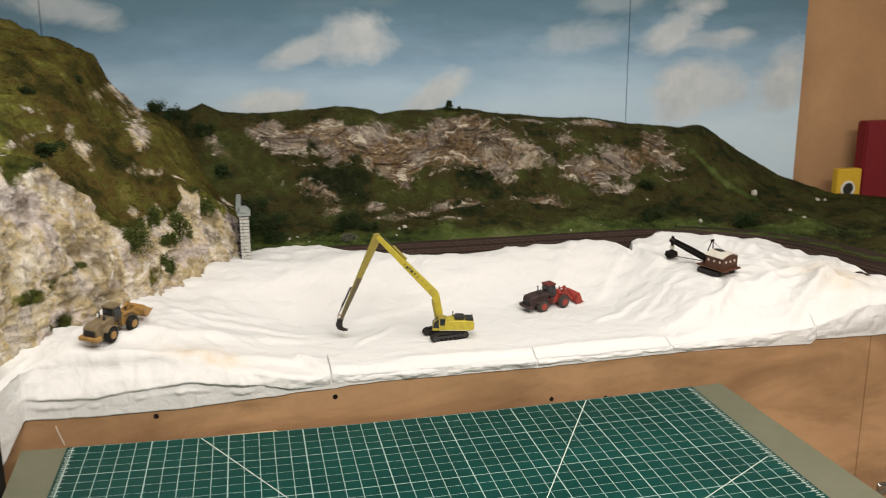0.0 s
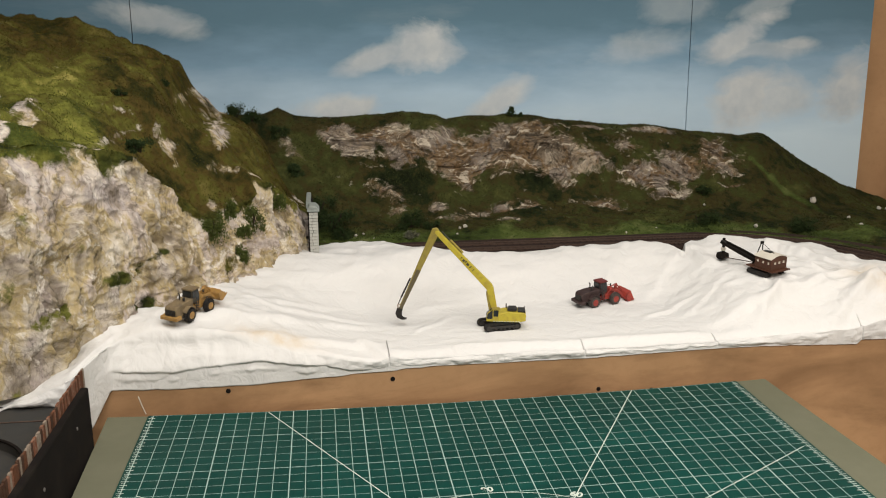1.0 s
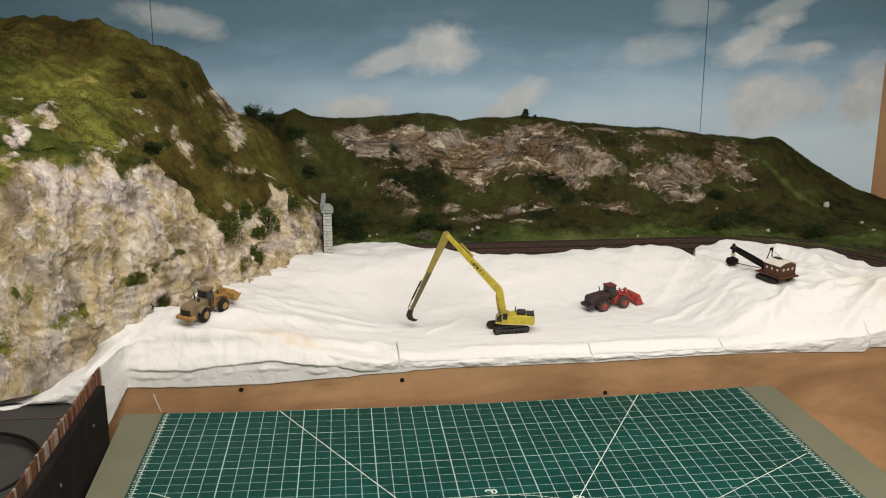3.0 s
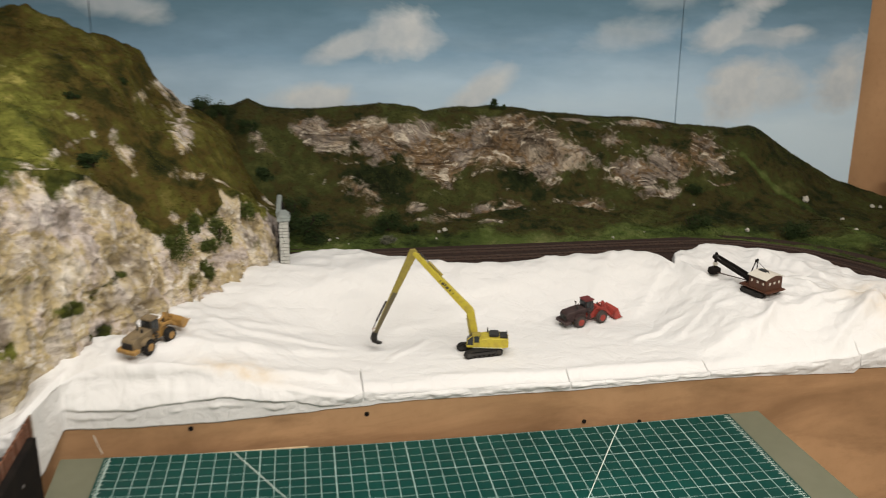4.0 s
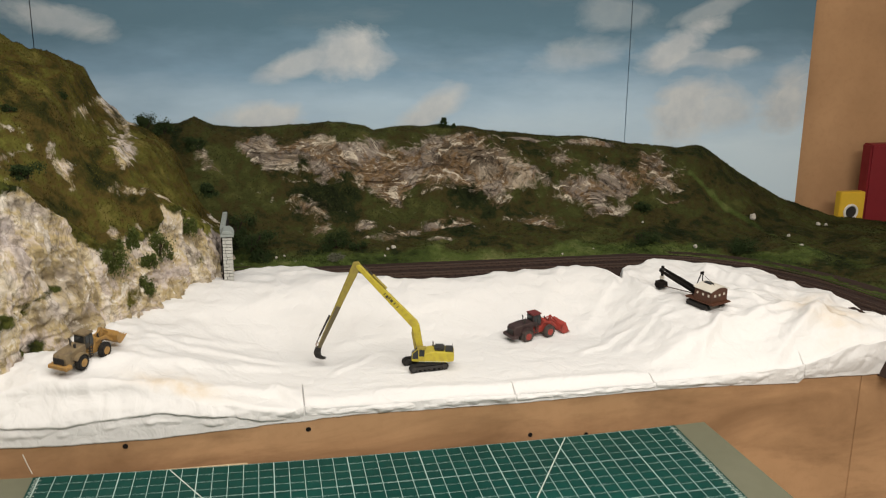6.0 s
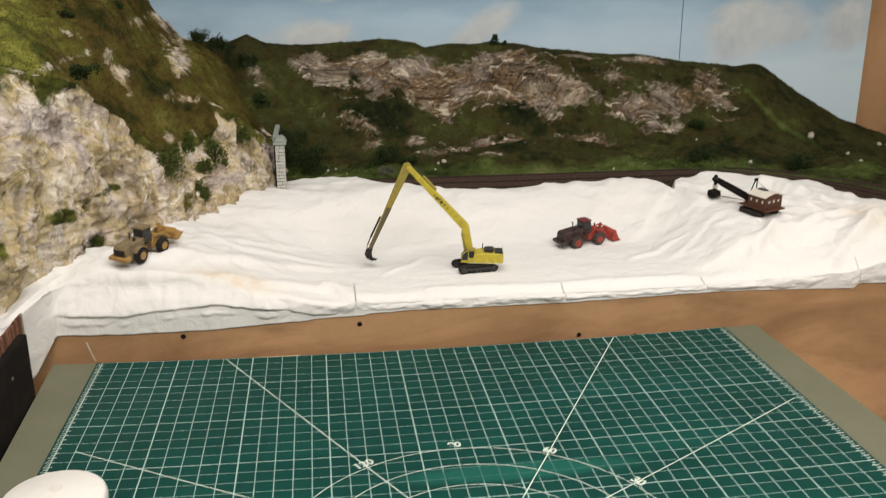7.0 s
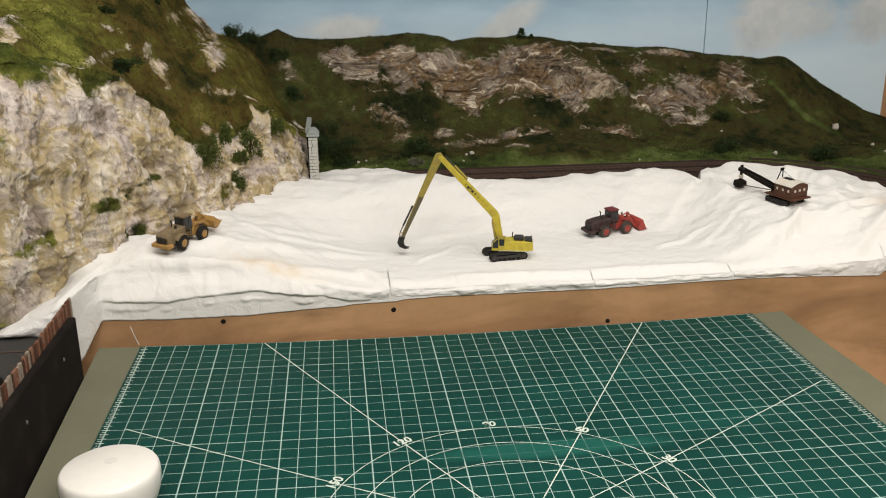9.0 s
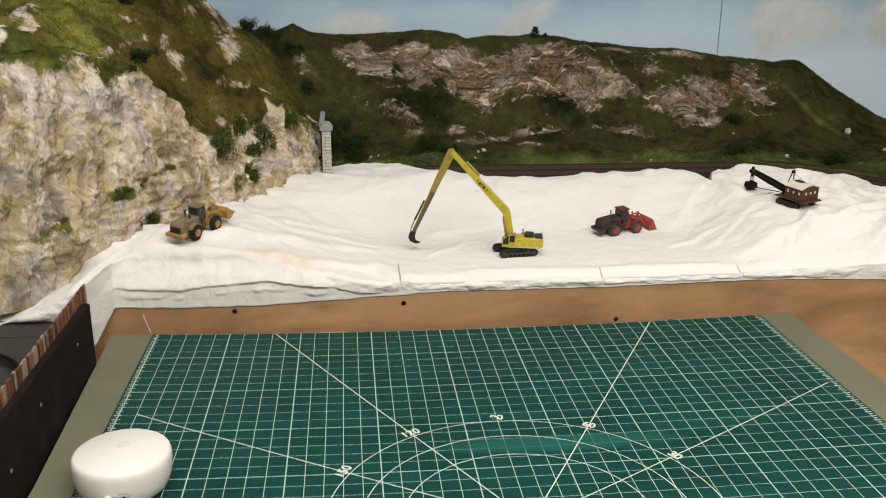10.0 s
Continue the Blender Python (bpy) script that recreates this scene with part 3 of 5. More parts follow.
LIP = [(0.0, 1.09), (0.115, 1.130), (0.175, 1.160), (0.25, 1.188), (0.275, 1.152), (0.31, 1.142), (0.384, 1.140), (0.42, 1.167), (0.45, 1.196), (0.48, 1.218), (0.514, 1.257),
       (0.54, 1.273), (0.59, 1.284), (0.65, 1.300), (0.8, 1.285), (1.0, 1.29)]
TOP = [(-0.95, 1.455), (-0.77, 1.478), (-0.64, 1.450), (-0.545, 1.417), (-0.484, 1.380), (-0.452, 1.312), (-0.408, 1.264), (-0.33, 1.22), (-0.2, 1.14)]


OUTCROPS = [(-0.448, 1.330, -0.376, 1.245, 0.012, 0.95), (-0.474, 1.285, -0.440, 1.220, 0.010, 0.72), (-0.645, 1.335, -0.618, 1.312, 0.012, 1.0), (-0.70, 1.325, -0.675, 1.322, 0.010, 0.85),
            (-0.535, 1.275, -0.50, 1.285, 0.010, 0.7), (-0.40, 1.215, -0.36, 1.20, 0.012, 0.6), (-0.55, 1.33, -0.51, 1.31, 0.008, 0.5)]
MOSS = [(-0.493, 1.090, 0.022, 0.011, 1.0), (-0.464, 1.040, 0.014, 0.012, 1.0), (-0.555, 1.070, 0.016, 0.012, 0.9), (-0.447, 1.107, 0.014, 0.005, 0.8), (-0.47, 1.101, 0.010, 0.006, 0.7),
        (-0.256, 1.078, 0.010, 0.018, 0.6), (-0.60, 1.12, 0.016, 0.016, 0.9), (-0.63, 1.06, 0.012, 0.03, 0.9), (-0.575, 1.20, 0.008, 0.03, 0.6), (-0.345, 1.055, 0.012, 0.018, 0.9),
        (-0.53, 1.145, 0.010, 0.006, 0.6)]


def turf_z(x, y):
    d = max(0.0, -0.20 - x)
    near = 1.085 + 0.27 * (1 - math.exp(-d / 0.28)) + 0.10 * max(0.0, y - 0.09)
    z = near + (lerp(TOP, x) - near) * sstep(0.12, 0.76, y)
    return z - 0.16 * sstep(0.79, 0.95, y)


def make_quarry_hill():
    cols, low, high = 520, 170, 170
    verts, faces, rock, lush = [], [], [], []
    for i in range(cols + 1):
        s = i / cols
        c = cliff_line(s)
        away = Vector((-1.0, 1.3 - 1.25 * sstep(0.05, 0.75, s) - 0.25 * s)).normalized()
        reach = 0.75
        lip = lerp(LIP, s) + 0.010 * fbm(s * 14, 2.0, 8.0, 3)
        for j in range(low):
            t = j / low
            z = 0.975 + (lip - 0.975) * t
            n = fbm(s * 26, z * 12, 3.0, 4)
            back = 0.045 * t ** 1.5 + 0.016 * n * sstep(0, 0.1, t)
            rug = 0.010 * ridge(s * 26, z * 12, 7.0, 4) + 0.004 * ridge(s * 70 + z * 20, z * 60 - s * 20, 1.0, 3) + 0.004 * ridge(s * 18, z * 70, 5.0, 2) * sstep(1.14, 1.04, z)
            p = c + away * (back - rug * (0.25 + 0.75 * sstep(0.02, 0.25, t)))
            green = sstep(0.86, 1.0, t + 0.16 * fbm(s * 13, z * 6, 21.0, 4)) * 0.95
            spots = sstep(0.35, 0.85, fbm(s * 20, z * 13, 31.0, 5)) * 0.6
            for mx, mz, rx, rz, much in MOSS:
                d = ((p.x - mx) / rx) ** 2 + ((z - mz) / rz) ** 2 + 1.2 * fbm(s * 60, z * 30, 17.0, 3)
                spots = max(spots, 0.78 * much * sstep(2.0, 0.2, d))
            verts.append((p.x, p.y, z))
            rock.append(1.0 - max(green, spots))
            lush.append(0.45 + 0.3 * sstep(-0.45, -0.6, p.x))
        for j in range(high + 1):
            t = (j / high) ** 1.25
            p = c + away * (0.045 + reach * t)
            z = turf_z(p.x, p.y)
            blend = sstep(0.0, 0.06, t)
            z = lip + (z - lip) * sstep(-0.04, 0.22, t) + blend * (0.024 * fbm(p.x * 7, p.y * 7, 2.0, 3) + 0.011 * ridge(p.x * 13, p.y * 13, 4.0, 3) - 0.006 + 0.002 * fbm(p.x * 70, p.y * 70, 5, 2))
            bare = sstep(0.55, 0.95, fbm(p.x * 11, p.y * 11, 13.0, 5)) * 0.55 + 0.6 * (1 - sstep(0.02, 0.08, t)) * sstep(-0.1, 0.4, fbm(p.x * 16, p.y * 16, 6.0, 4))
            for x0, z0, x1, z1, wide, much in OUTCROPS:
                if abs(p.x - (x0 + x1) / 2) < 0.12:
                    bare = max(bare, 0.8 * much * near_line(p.x, z, x0, z0, x1, z1, wide) + 0.35 * fbm(p.x * 34, z * 34, 3.0, 4) - 0.12)
            bare = min(1.0, max(0.0, bare))
            chip = bare * 0.006 * ridge(p.x * 45, z * 45, p.y * 20, 3) if bare > 0.05 else 0.0
            verts.append((p.x + 0.5 * chip, min(p.y - chip, 0.944), z + 0.5 * chip))
            rock.append(bare)
            lush.append(0.75 * sstep(-0.42, -0.60, p.x) * sstep(0.62, 0.25, p.y) + 0.30 * fbm(p.x * 7, p.y * 9, 40.0, 3))
    k = low + high + 1
    for i in range(cols):
        for j in range(k - 1):
            a = i * k + j
            faces.append((a, a + 1, a + k + 1, a + k))
    ob = mesh_from("quarry_hill", verts, faces, CLIFF, smooth=True)
    ob.data.attributes.new("rock", "FLOAT", "POINT").data.foreach_set("value", rock)
    ob.data.attributes.new("lush", "FLOAT", "POINT").data.foreach_set("value", lush)
    tagged(ob, "modelled hill with a pale stained quarry cliff under dry turf", "hill", "", "structure")
    return ob


QUARRY = make_quarry_hill()

# ---------------------------------------------------------------- cutting mat on its card, on the worktable
def mat_z(x):
    return 0.900 + 0.0072 * (x / 0.44) ** 2


def bowed_slab(name, x0, x1, y0, y1, lift, thick, material, parent=None, skew=0.0):
    xs = [x0 + (x1 - x0) * i / 48 for i in range(49)]
    bm = bmesh.new()
    rings = []
    for x in xs:
        z = mat_z(x) + lift
        rings.append([bm.verts.new((px - skew * py, py, pz)) for px, py, pz in ((x, y0, z), (x, y1, z), (x, y1, z - thick), (x, y0, z - thick))])
    for a, b in zip(rings, rings[1:]):
        for k in range(4):
            bm.faces.new((a[k], a[(k + 1) % 4], b[(k + 1) % 4], b[k]))
    bm.faces.new(rings[0])
    bm.faces.new(rings[-1][::-1])
    return part(name, bm, material, parent)


MAT = tagged(bowed_slab("cutting_mat", -0.4475, 0.4475, -0.593, 0.001, 0.0, 0.003, GREEN),
       "dark green self-healing cutting mat with a worn white grid", "cutting mat")
tagged(bowed_slab("backing_card", -0.5055, 0.4985, -0.64, 0.007, -0.0034, 0.004, OLIVE, None, 0.04),
       "olive-grey card sheet lying under the cutting mat", "card")
simple("worktable", FIBRE, "brown fibreboard worktable in front of the layout", "table", kind="", x=(-0.499, 0.50), y=(-0.66, 0.010), z=(0.84, 0.892))


# Pale strip added for the worktable's lit back edge; the light is in its colour.
simple("lit_edge_strip", worn("lit_edge_pale", (0.52, 0.40, 0.24), 0.7, amount=0.4, scale=40, dirt=(0.35, 0.24, 0.12)), "thin pale strip added as the lit back edge of the worktable", "strip", kind="",
       x=(-0.498, -0.175), y=(0.0125, 0.0175), z=(0.85, 0.8952), bevel=0.0006)


def strip(bm, a, b, width, lift=0.0003, steps=1):
    """A printed line from a to b on the bowed mat."""
    a, b = Vector(a), Vector(b)
    side = (b - a).normalized()
    side = Vector((-side.y, side.x)) * width / 2
    ring = []
    for i in range(steps + 1):
        p = a + (b - a) * i / steps
        ring.append([bm.verts.new((q.x, q.y, mat_z(q.x) + lift)) for q in (p - side, p + side)])
    for c, d in zip(ring, ring[1:]):
        bm.faces.new((c[0], d[0], d[1], c[1]))


CENTRE = Vector((0.0, -0.48))
for deg, reach in ((30, 0.502), (60, 0.553), (120, 0.553), (150, 0.485)):
    bm = bmesh.new()
    way = Vector((math.cos(radians(deg)), math.sin(radians(deg))))
    strip(bm, CENTRE + way * 0.02, CENTRE + way * reach, 0.0013, steps=24)
    part("angle_line", bm, PRINT, MAT)
for r in (0.20, 0.165, 0.125):
    bm = bmesh.new()
    for k in range(90):
        p, q = (CENTRE + r * Vector((math.cos(math.pi * t / 90), math.sin(math.pi * t / 90))) for t in (k, k + 1))
        strip(bm, p, q, 0.0010, 0.0004)
    part("protractor_arc", bm, PRINT, MAT)
for side in (-1, 1):
    bm = bmesh.new()
    for k in range(116):
        y = -0.58 + 0.005 * k
        out, inn = (0.0055, 0.004) if k % 2 == 0 else (0.004, 0.0)
        strip(bm, (side * 0.44 - side * inn, y), (side * 0.44 + side * out, y), 0.0011, 0.0004)
    part("ruler_ticks", bm, PRINT, MAT)
for text, deg in (("30", 30), ("60", 60), ("90", 90), ("120", 120), ("150", 150)):
    curve = bpy.data.curves.new("angle_number", "FONT")
    curve.body, curve.size, curve.align_x, curve.extrude = text, 0.0155, "CENTER", 0.0001
    curve.offset = 0.0004
    ob = new("angle_number", curve)
    p = CENTRE + 0.2035 * Vector((math.cos(radians(deg)), math.sin(radians(deg))))
    me = bpy.data.meshes.new_from_object(ob.evaluated_get(bpy.context.evaluated_depsgraph_get()))
    bpy.data.objects.remove(ob)
    me.materials.clear()
    me.materials.append(PRINT)
    number = new("angle_number", me)
    number.parent = MAT
    number.matrix_basis = pose(p.x, p.y, mat_z(p.x) + 0.0006, 0, 0, deg - 90)

# ---------------------------------------------------------------- more paints
CAT = worn("ochre_paint", (0.38, 0.215, 0.06), 0.55, amount=0.7, scale=140, dirt=(0.16, 0.11, 0.06))
CAT_DIRTY = worn("dirty_ochre_paint", (0.21, 0.155, 0.085), 0.6, amount=0.9, scale=110, dirt=(0.09, 0.07, 0.05))
RED = worn("red_paint", (0.34, 0.045, 0.032), 0.6, amount=0.65, scale=140, dirt=(0.09, 0.04, 0.035))
SOOT = worn("sooty_paint", (0.034, 0.018, 0.017), 0.6, amount=0.5, scale=120, dirt=(0.12, 0.08, 0.07))
YELLOW = worn("yellow_paint", (0.50, 0.41, 0.04), 0.5, amount=0.6, scale=120, dirt=(0.25, 0.17, 0.05))
YELLOW_DULL = worn("weathered_yellow_paint", (0.30, 0.24, 0.045), 0.6, amount=0.6, scale=120, dirt=(0.14, 0.10, 0.05))
DARK_CAB = worn("grimy_cab_paint", (0.055, 0.045, 0.030), 0.6, amount=0.5, scale=140, dirt=(0.12, 0.09, 0.05))
MAROON = worn("faded_maroon_paint", (0.15, 0.028, 0.026), 0.6, amount=0.6, scale=140, dirt=(0.05, 0.02, 0.02))
RUBBER = worn("black_rubber", (0.022, 0.021, 0.02), 0.8, amount=0.4, scale=200, dirt=(0.10, 0.085, 0.07))
DUSTY = worn("dusty_rubber", (0.07, 0.06, 0.055), 0.85, amount=0.5, scale=200, dirt=(0.16, 0.12, 0.10))
STEEL = worn("dark_steel", (0.05, 0.048, 0.046), 0.45, 0.5, amount=0.4, scale=160)
CHROME = worn("bright_steel", (0.6, 0.6, 0.58), 0.25, 1.0, amount=0.2, scale=60)
GLASS = worn("dark_glazing", (0.02, 0.024, 0.026), 0.15, amount=0.2, scale=90)
BROWN = worn("brown_wood_paint", (0.082, 0.030, 0.014), 0.6, amount=0.5, scale=120, dirt=(0.05, 0.03, 0.02))
CREAM = worn("cream_roof_paint", (0.62, 0.58, 0.50), 0.8, amount=0.4, scale=60, dirt=(0.4, 0.35, 0.28))
WHITE = worn("white_plastic", (0.74, 0.72, 0.68), 0.4, amount=0.08, scale=20, dirt=(0.6, 0.57, 0.5))
STONE = worn("pale_stone", (0.50, 0.50, 0.46), 0.9, amount=0.4, scale=120, dirt=(0.25, 0.25, 0.22))
SLATE = worn("grey_coping", (0.30, 0.33, 0.31), 0.85, amount=0.3, scale=90)
LEAF = worn("dark_foliage", (0.026, 0.042, 0.014), 0.9, amount=0.5, scale=200, dirt=(0.035, 0.05, 0.015))
LEAF_LIGHT = worn("green_foliage", (0.070, 0.092, 0.022), 0.9, amount=0.5, scale=200, dirt=(0.15, 0.15, 0.05))
LEAF_GREY = worn("grey_foliage", (0.13, 0.13, 0.09), 0.9, amount=0.5, scale=200, dirt=(0.08, 0.09, 0.05))


def thing(name, label, category, m, group=""):
    ob = new(name)
    ob.empty_display_size = 0.01
    ob.matrix_basis = m
    return tagged(ob, label, category, group)


def wheel(parent, x, y, r, width, tyre_mat, rim_mat):
    bm = bmesh.new()
    cyl(bm, (x, y, r), r, width, "y", 28)
    bmesh.ops.bevel(bm, geom=[e for e in bm.edges if len(e.link_faces) == 2 and any(len(f.verts) > 6 for f in e.link_faces)], offset=r * 0.18, segments=2, affect="EDGES")
    for k in range(18):
        t = 2 * math.pi * k / 18
        box(bm, -0.0006, 0.0006, -width * 0.42, width * 0.42, r - 0.0006, r + 0.0004, 0, Matrix.Translation((x, y, r)) @ Matrix.Rotation(t, 4, "Y"))
    tyre = part("tyre", bm, tyre_mat, parent)
    bm = bmesh.new()
    s = 1 if y > 0 else -1
    cyl(bm, (x, y + s * width * 0.42, r), r * 0.52, width * 0.25, "y", 20)
    cyl(bm, (x, y + s * width * 0.55, r), r * 0.22, width * 0.12, "y", 12)
    part("rim", bm, rim_mat, tyre)


def wheel_loader(label, m, paint, rear_paint, tyre_mat, rim_mat, lift, tilt):
    t = thing("wheel_loader", label, "model vehicle", m, "model machines on the sheet")
    wb, r, w = 0.025, 0.0118, 0.009
    bm = bmesh.new()
    prism(bm, [(-0.052, 0.013), (-0.053, 0.026), (-0.050, 0.0305), (-0.030, 0.033), (-0.010, 0.034), (-0.008, 0.014), (-0.018, 0.011)], -0.0115, 0.0115, 0.0008)
    part("engine_hood", bm, rear_paint, t)
    bm = bmesh.new()
    for k in range(6):
        box(bm, -0.0541, -0.0528, -0.009, 0.009, 0.0145 + 0.002 * k, 0.0157 + 0.002 * k)
    part("radiator_grille", bm, STEEL, t)
    bm = bmesh.new()
    prism(bm, [(-0.058, 0.010), (-0.058, 0.0155), (-0.046, 0.0165), (-0.044, 0.010)], -0.0165, 0.0165, 0.0006)
    part("counterweight", bm, paint if rear_paint is not SOOT else SOOT, t)
    for s in (-1, 1):
        bm = bmesh.new()
        arc = [(-wb + (r + 0.0025) * math.cos(a), r + (r + 0.0025) * math.sin(a)) for a in [math.pi * (0.12 + 0.72 * k / 8) for k in range(9)]]
        inner = [(-wb + (r + 0.0014) * math.cos(a), r + (r + 0.0014) * math.sin(a)) for a in [math.pi * (0.84 - 0.72 * k / 8) for k in range(9)]]
        prism(bm, arc + inner, s * 0.011, s * 0.019)
        part("mudguard", bm, rear_paint, t)
        bm = bmesh.new()
        for z in (0.012, 0.016, 0.020, 0.024):
            box(bm, -0.007, -0.001, s * 0.012, s * 0.0165, z, z + 0.0008)
        box(bm, -0.0075, -0.0068, s * 0.0155, s * 0.0165, 0.011, 0.033)
        box(bm, -0.0012, -0.0005, s * 0.0155, s * 0.0165, 0.011, 0.033)
        part("ladder", bm, STEEL, t)
    bm = bmesh.new()
    prism(bm, [(-0.009, 0.024), (-0.0095, 0.0455), (0.0075, 0.0455), (0.0105, 0.034), (0.010, 0.024)], -0.0095, 0.0095, 0.0006)
    cab = part("cab", bm, SOOT if rear_paint is SOOT else DARK_CAB, t)
    for s in (-1, 1):
        bm = bmesh.new()
        prism(bm, [(-0.0075, 0.033), (-0.0078, 0.0442), (-0.0005, 0.0442), (-0.0005, 0.033)], s * 0.0094, s * 0.0101)
        part("window", bm, GLASS, cab)
        bm = bmesh.new()
        prism(bm, [(0.0008, 0.029), (0.0008, 0.0442), (0.0068, 0.0442), (0.0092, 0.034), (0.0088, 0.029)], s * 0.0094, s * 0.0101)
        part("window", bm, GLASS, cab)
    bm = bmesh.new()
    box(bm, -0.0105, -0.0093, -0.0082, 0.0082, 0.035, 0.0442)
    part("window", bm, GLASS, cab)
    bm = bmesh.new()
    prism(bm, [(0.0078, 0.0442), (0.0084, 0.0442), (0.0112, 0.034), (0.0106, 0.034)], -0.0082, 0.0082)
    part("windscreen", bm, GLASS, cab)
    bm = bmesh.new()
    box(bm, -0.0115, 0.0098, -0.0108, 0.0108, 0.0455, 0.0483, 0.0010)
    part("cab_roof", bm, MAROON if rear_paint is SOOT else CAT_DIRTY, cab)
    bm = bmesh.new()
    cyl(bm, (-0.022, 0.0055, 0.038), 0.0011, 0.010, "z", 10)
    rod(bm, (-0.022, 0.0055, 0.0425), (-0.0245, 0.0055, 0.0445), 0.0010)
    part("exhaust_pipe", bm, STEEL, t)
    bm = bmesh.new()
    cyl(bm, (-0.026, -0.006, 0.0365), 0.0021, 0.005, "z", 12)
    part("air_filter", bm, STEEL, t)
    for s in (-1, 1):
        bm = bmesh.new()
        rod(bm, (0.010, s * 0.010, 0.040), (0.012, s * 0.0155, 0.042), 0.0004)
        box(bm, 0.0115, 0.0125, s * 0.0145, s * 0.0170, 0.039, 0.044)
        part("mirror", bm, STEEL, t)
    bm = bmesh.new()
    prism(bm, [(-0.010, 0.009), (-0.010, 0.018), (0.012, 0.020), (0.018, 0.031), (0.024, 0.031), (0.034, 0.016), (0.034, 0.009)], -0.0075, 0.0075, 0.0008)
    part("front_frame", bm, paint, t)
    for x in (-wb, wb):
        bm = bmesh.new()
        cyl(bm, (x, 0, r), 0.003, 0.030, "y", 12)
        part("axle", bm, STEEL, t)
    for x in (-wb, wb):
        for s in (-1, 1):
            wheel(t, x, s * 0.0158, r, w, tyre_mat, rim_mat)
    px, pz = 0.053, 0.011 + lift
    for s in (-1, 1):
        bm = bmesh.new()
        y = s * 0.0085
        prism(bm, [(0.015, 0.027), (0.017, 0.031), (0.040, 0.027 + 0.7 * lift), (px, pz + 0.003), (px, pz - 0.001), (0.038, 0.022 + 0.65 * lift)], y - 0.0015, y + 0.0015, 0.0003)
        part("lift_arm", bm, paint, t)
        bm = bmesh.new()
        rod(bm, (0.016, s * 0.006, 0.018), (0.040, s * 0.006, 0.022 + 0.6 * lift), 0.0013)
        part("lift_cylinder", bm, STEEL, t)
    bm = bmesh.new()
    rod(bm, (0.019, 0, 0.031), (0.038, 0, 0.036 + 0.8 * lift), 0.0014)
    rod(bm, (0.038, 0, 0.037 + 0.8 * lift), (px + 0.002, 0, pz + 0.012), 0.0012)
    prism(bm, [(0.034, 0.026 + 0.7 * lift), (0.036, 0.038 + 0.8 * lift), (0.040, 0.038 + 0.8 * lift), (0.040, 0.026 + 0.7 * lift)], -0.0015, 0.0015)
    part("tilt_linkage", bm, paint, t)
    # bucket: a curved shell with cheeks and teeth
    spin = Matrix.Translation((px, 0, pz)) @ Matrix.Rotation(radians(-tilt), 4, "Y") @ Matrix.Diagonal((0.85, 0.92, 0.78, 1))
    prof = [(0.022, -0.0065), (0.006, -0.0085), (0.001, -0.005), (0.0, 0.004), (0.003, 0.012), (0.011, 0.0165)]
    bm = bmesh.new()
    back = [(x + 0.001, z + 0.0012) for x, z in prof[::-1]]
    prism(bm, prof + back, -0.0205, 0.0205)
    bmesh.ops.transform(bm, matrix=spin, verts=bm.verts)
    bucket = part("bucket", bm, paint, t)
    for s in (-1, 1):
        bm = bmesh.new()
        prism(bm, prof, s * 0.0196, s * 0.0208)
        bmesh.ops.transform(bm, matrix=spin, verts=bm.verts)
        part("cheek_plate", bm, paint, bucket)
    for k in range(8):
        bm = bmesh.new()
        y = -0.019 + 0.038 * k / 7
        prism(bm, [(0.020, -0.007), (0.0265, -0.0066), (0.020, -0.005)], y - 0.0011, y + 0.0011)
        bmesh.ops.transform(bm, matrix=spin, verts=bm.verts)
        part("tooth", bm, paint, bucket)
    return t


def seat_on_cloth(x, y, heading, half=0.02, sink=0.0008):
    """A pose on the sheet that follows its slope."""
    c, s = math.cos(radians(heading)), math.sin(radians(heading))
    f, b = cloth_z(x + c * half, y + s * half), cloth_z(x - c * half, y - s * half)
    l, r = cloth_z(x - s * half, y + c * half), cloth_z(x + s * half, y - c * half)
    m = Matrix.Translation((x, y, (f + b + l + r) / 4 - sink)) @ Matrix.Rotation(radians(heading), 4, "Z")
    return m @ Matrix.Rotation(math.atan2(b - f, 2 * half), 4, "Y") @ Matrix.Rotation(math.atan2(l - r, 2 * half), 4, "X")


wheel_loader("ochre yellow model wheel loader with its bucket raised", seat_on_cloth(-0.392, 0.106, 60) @ Matrix.Diagonal((0.93, 0.93, 0.93, 1)), CAT, CAT_DIRTY, RUBBER, CAT, 0.003, 28)
wheel_loader("faded red model wheel loader with a sooty rear", seat_on_cloth(0.300, 0.248, 20) @ Matrix.Diagonal((0.9, 0.9, 0.93, 1)), RED, SOOT, DUSTY, RED, -0.003, 0)


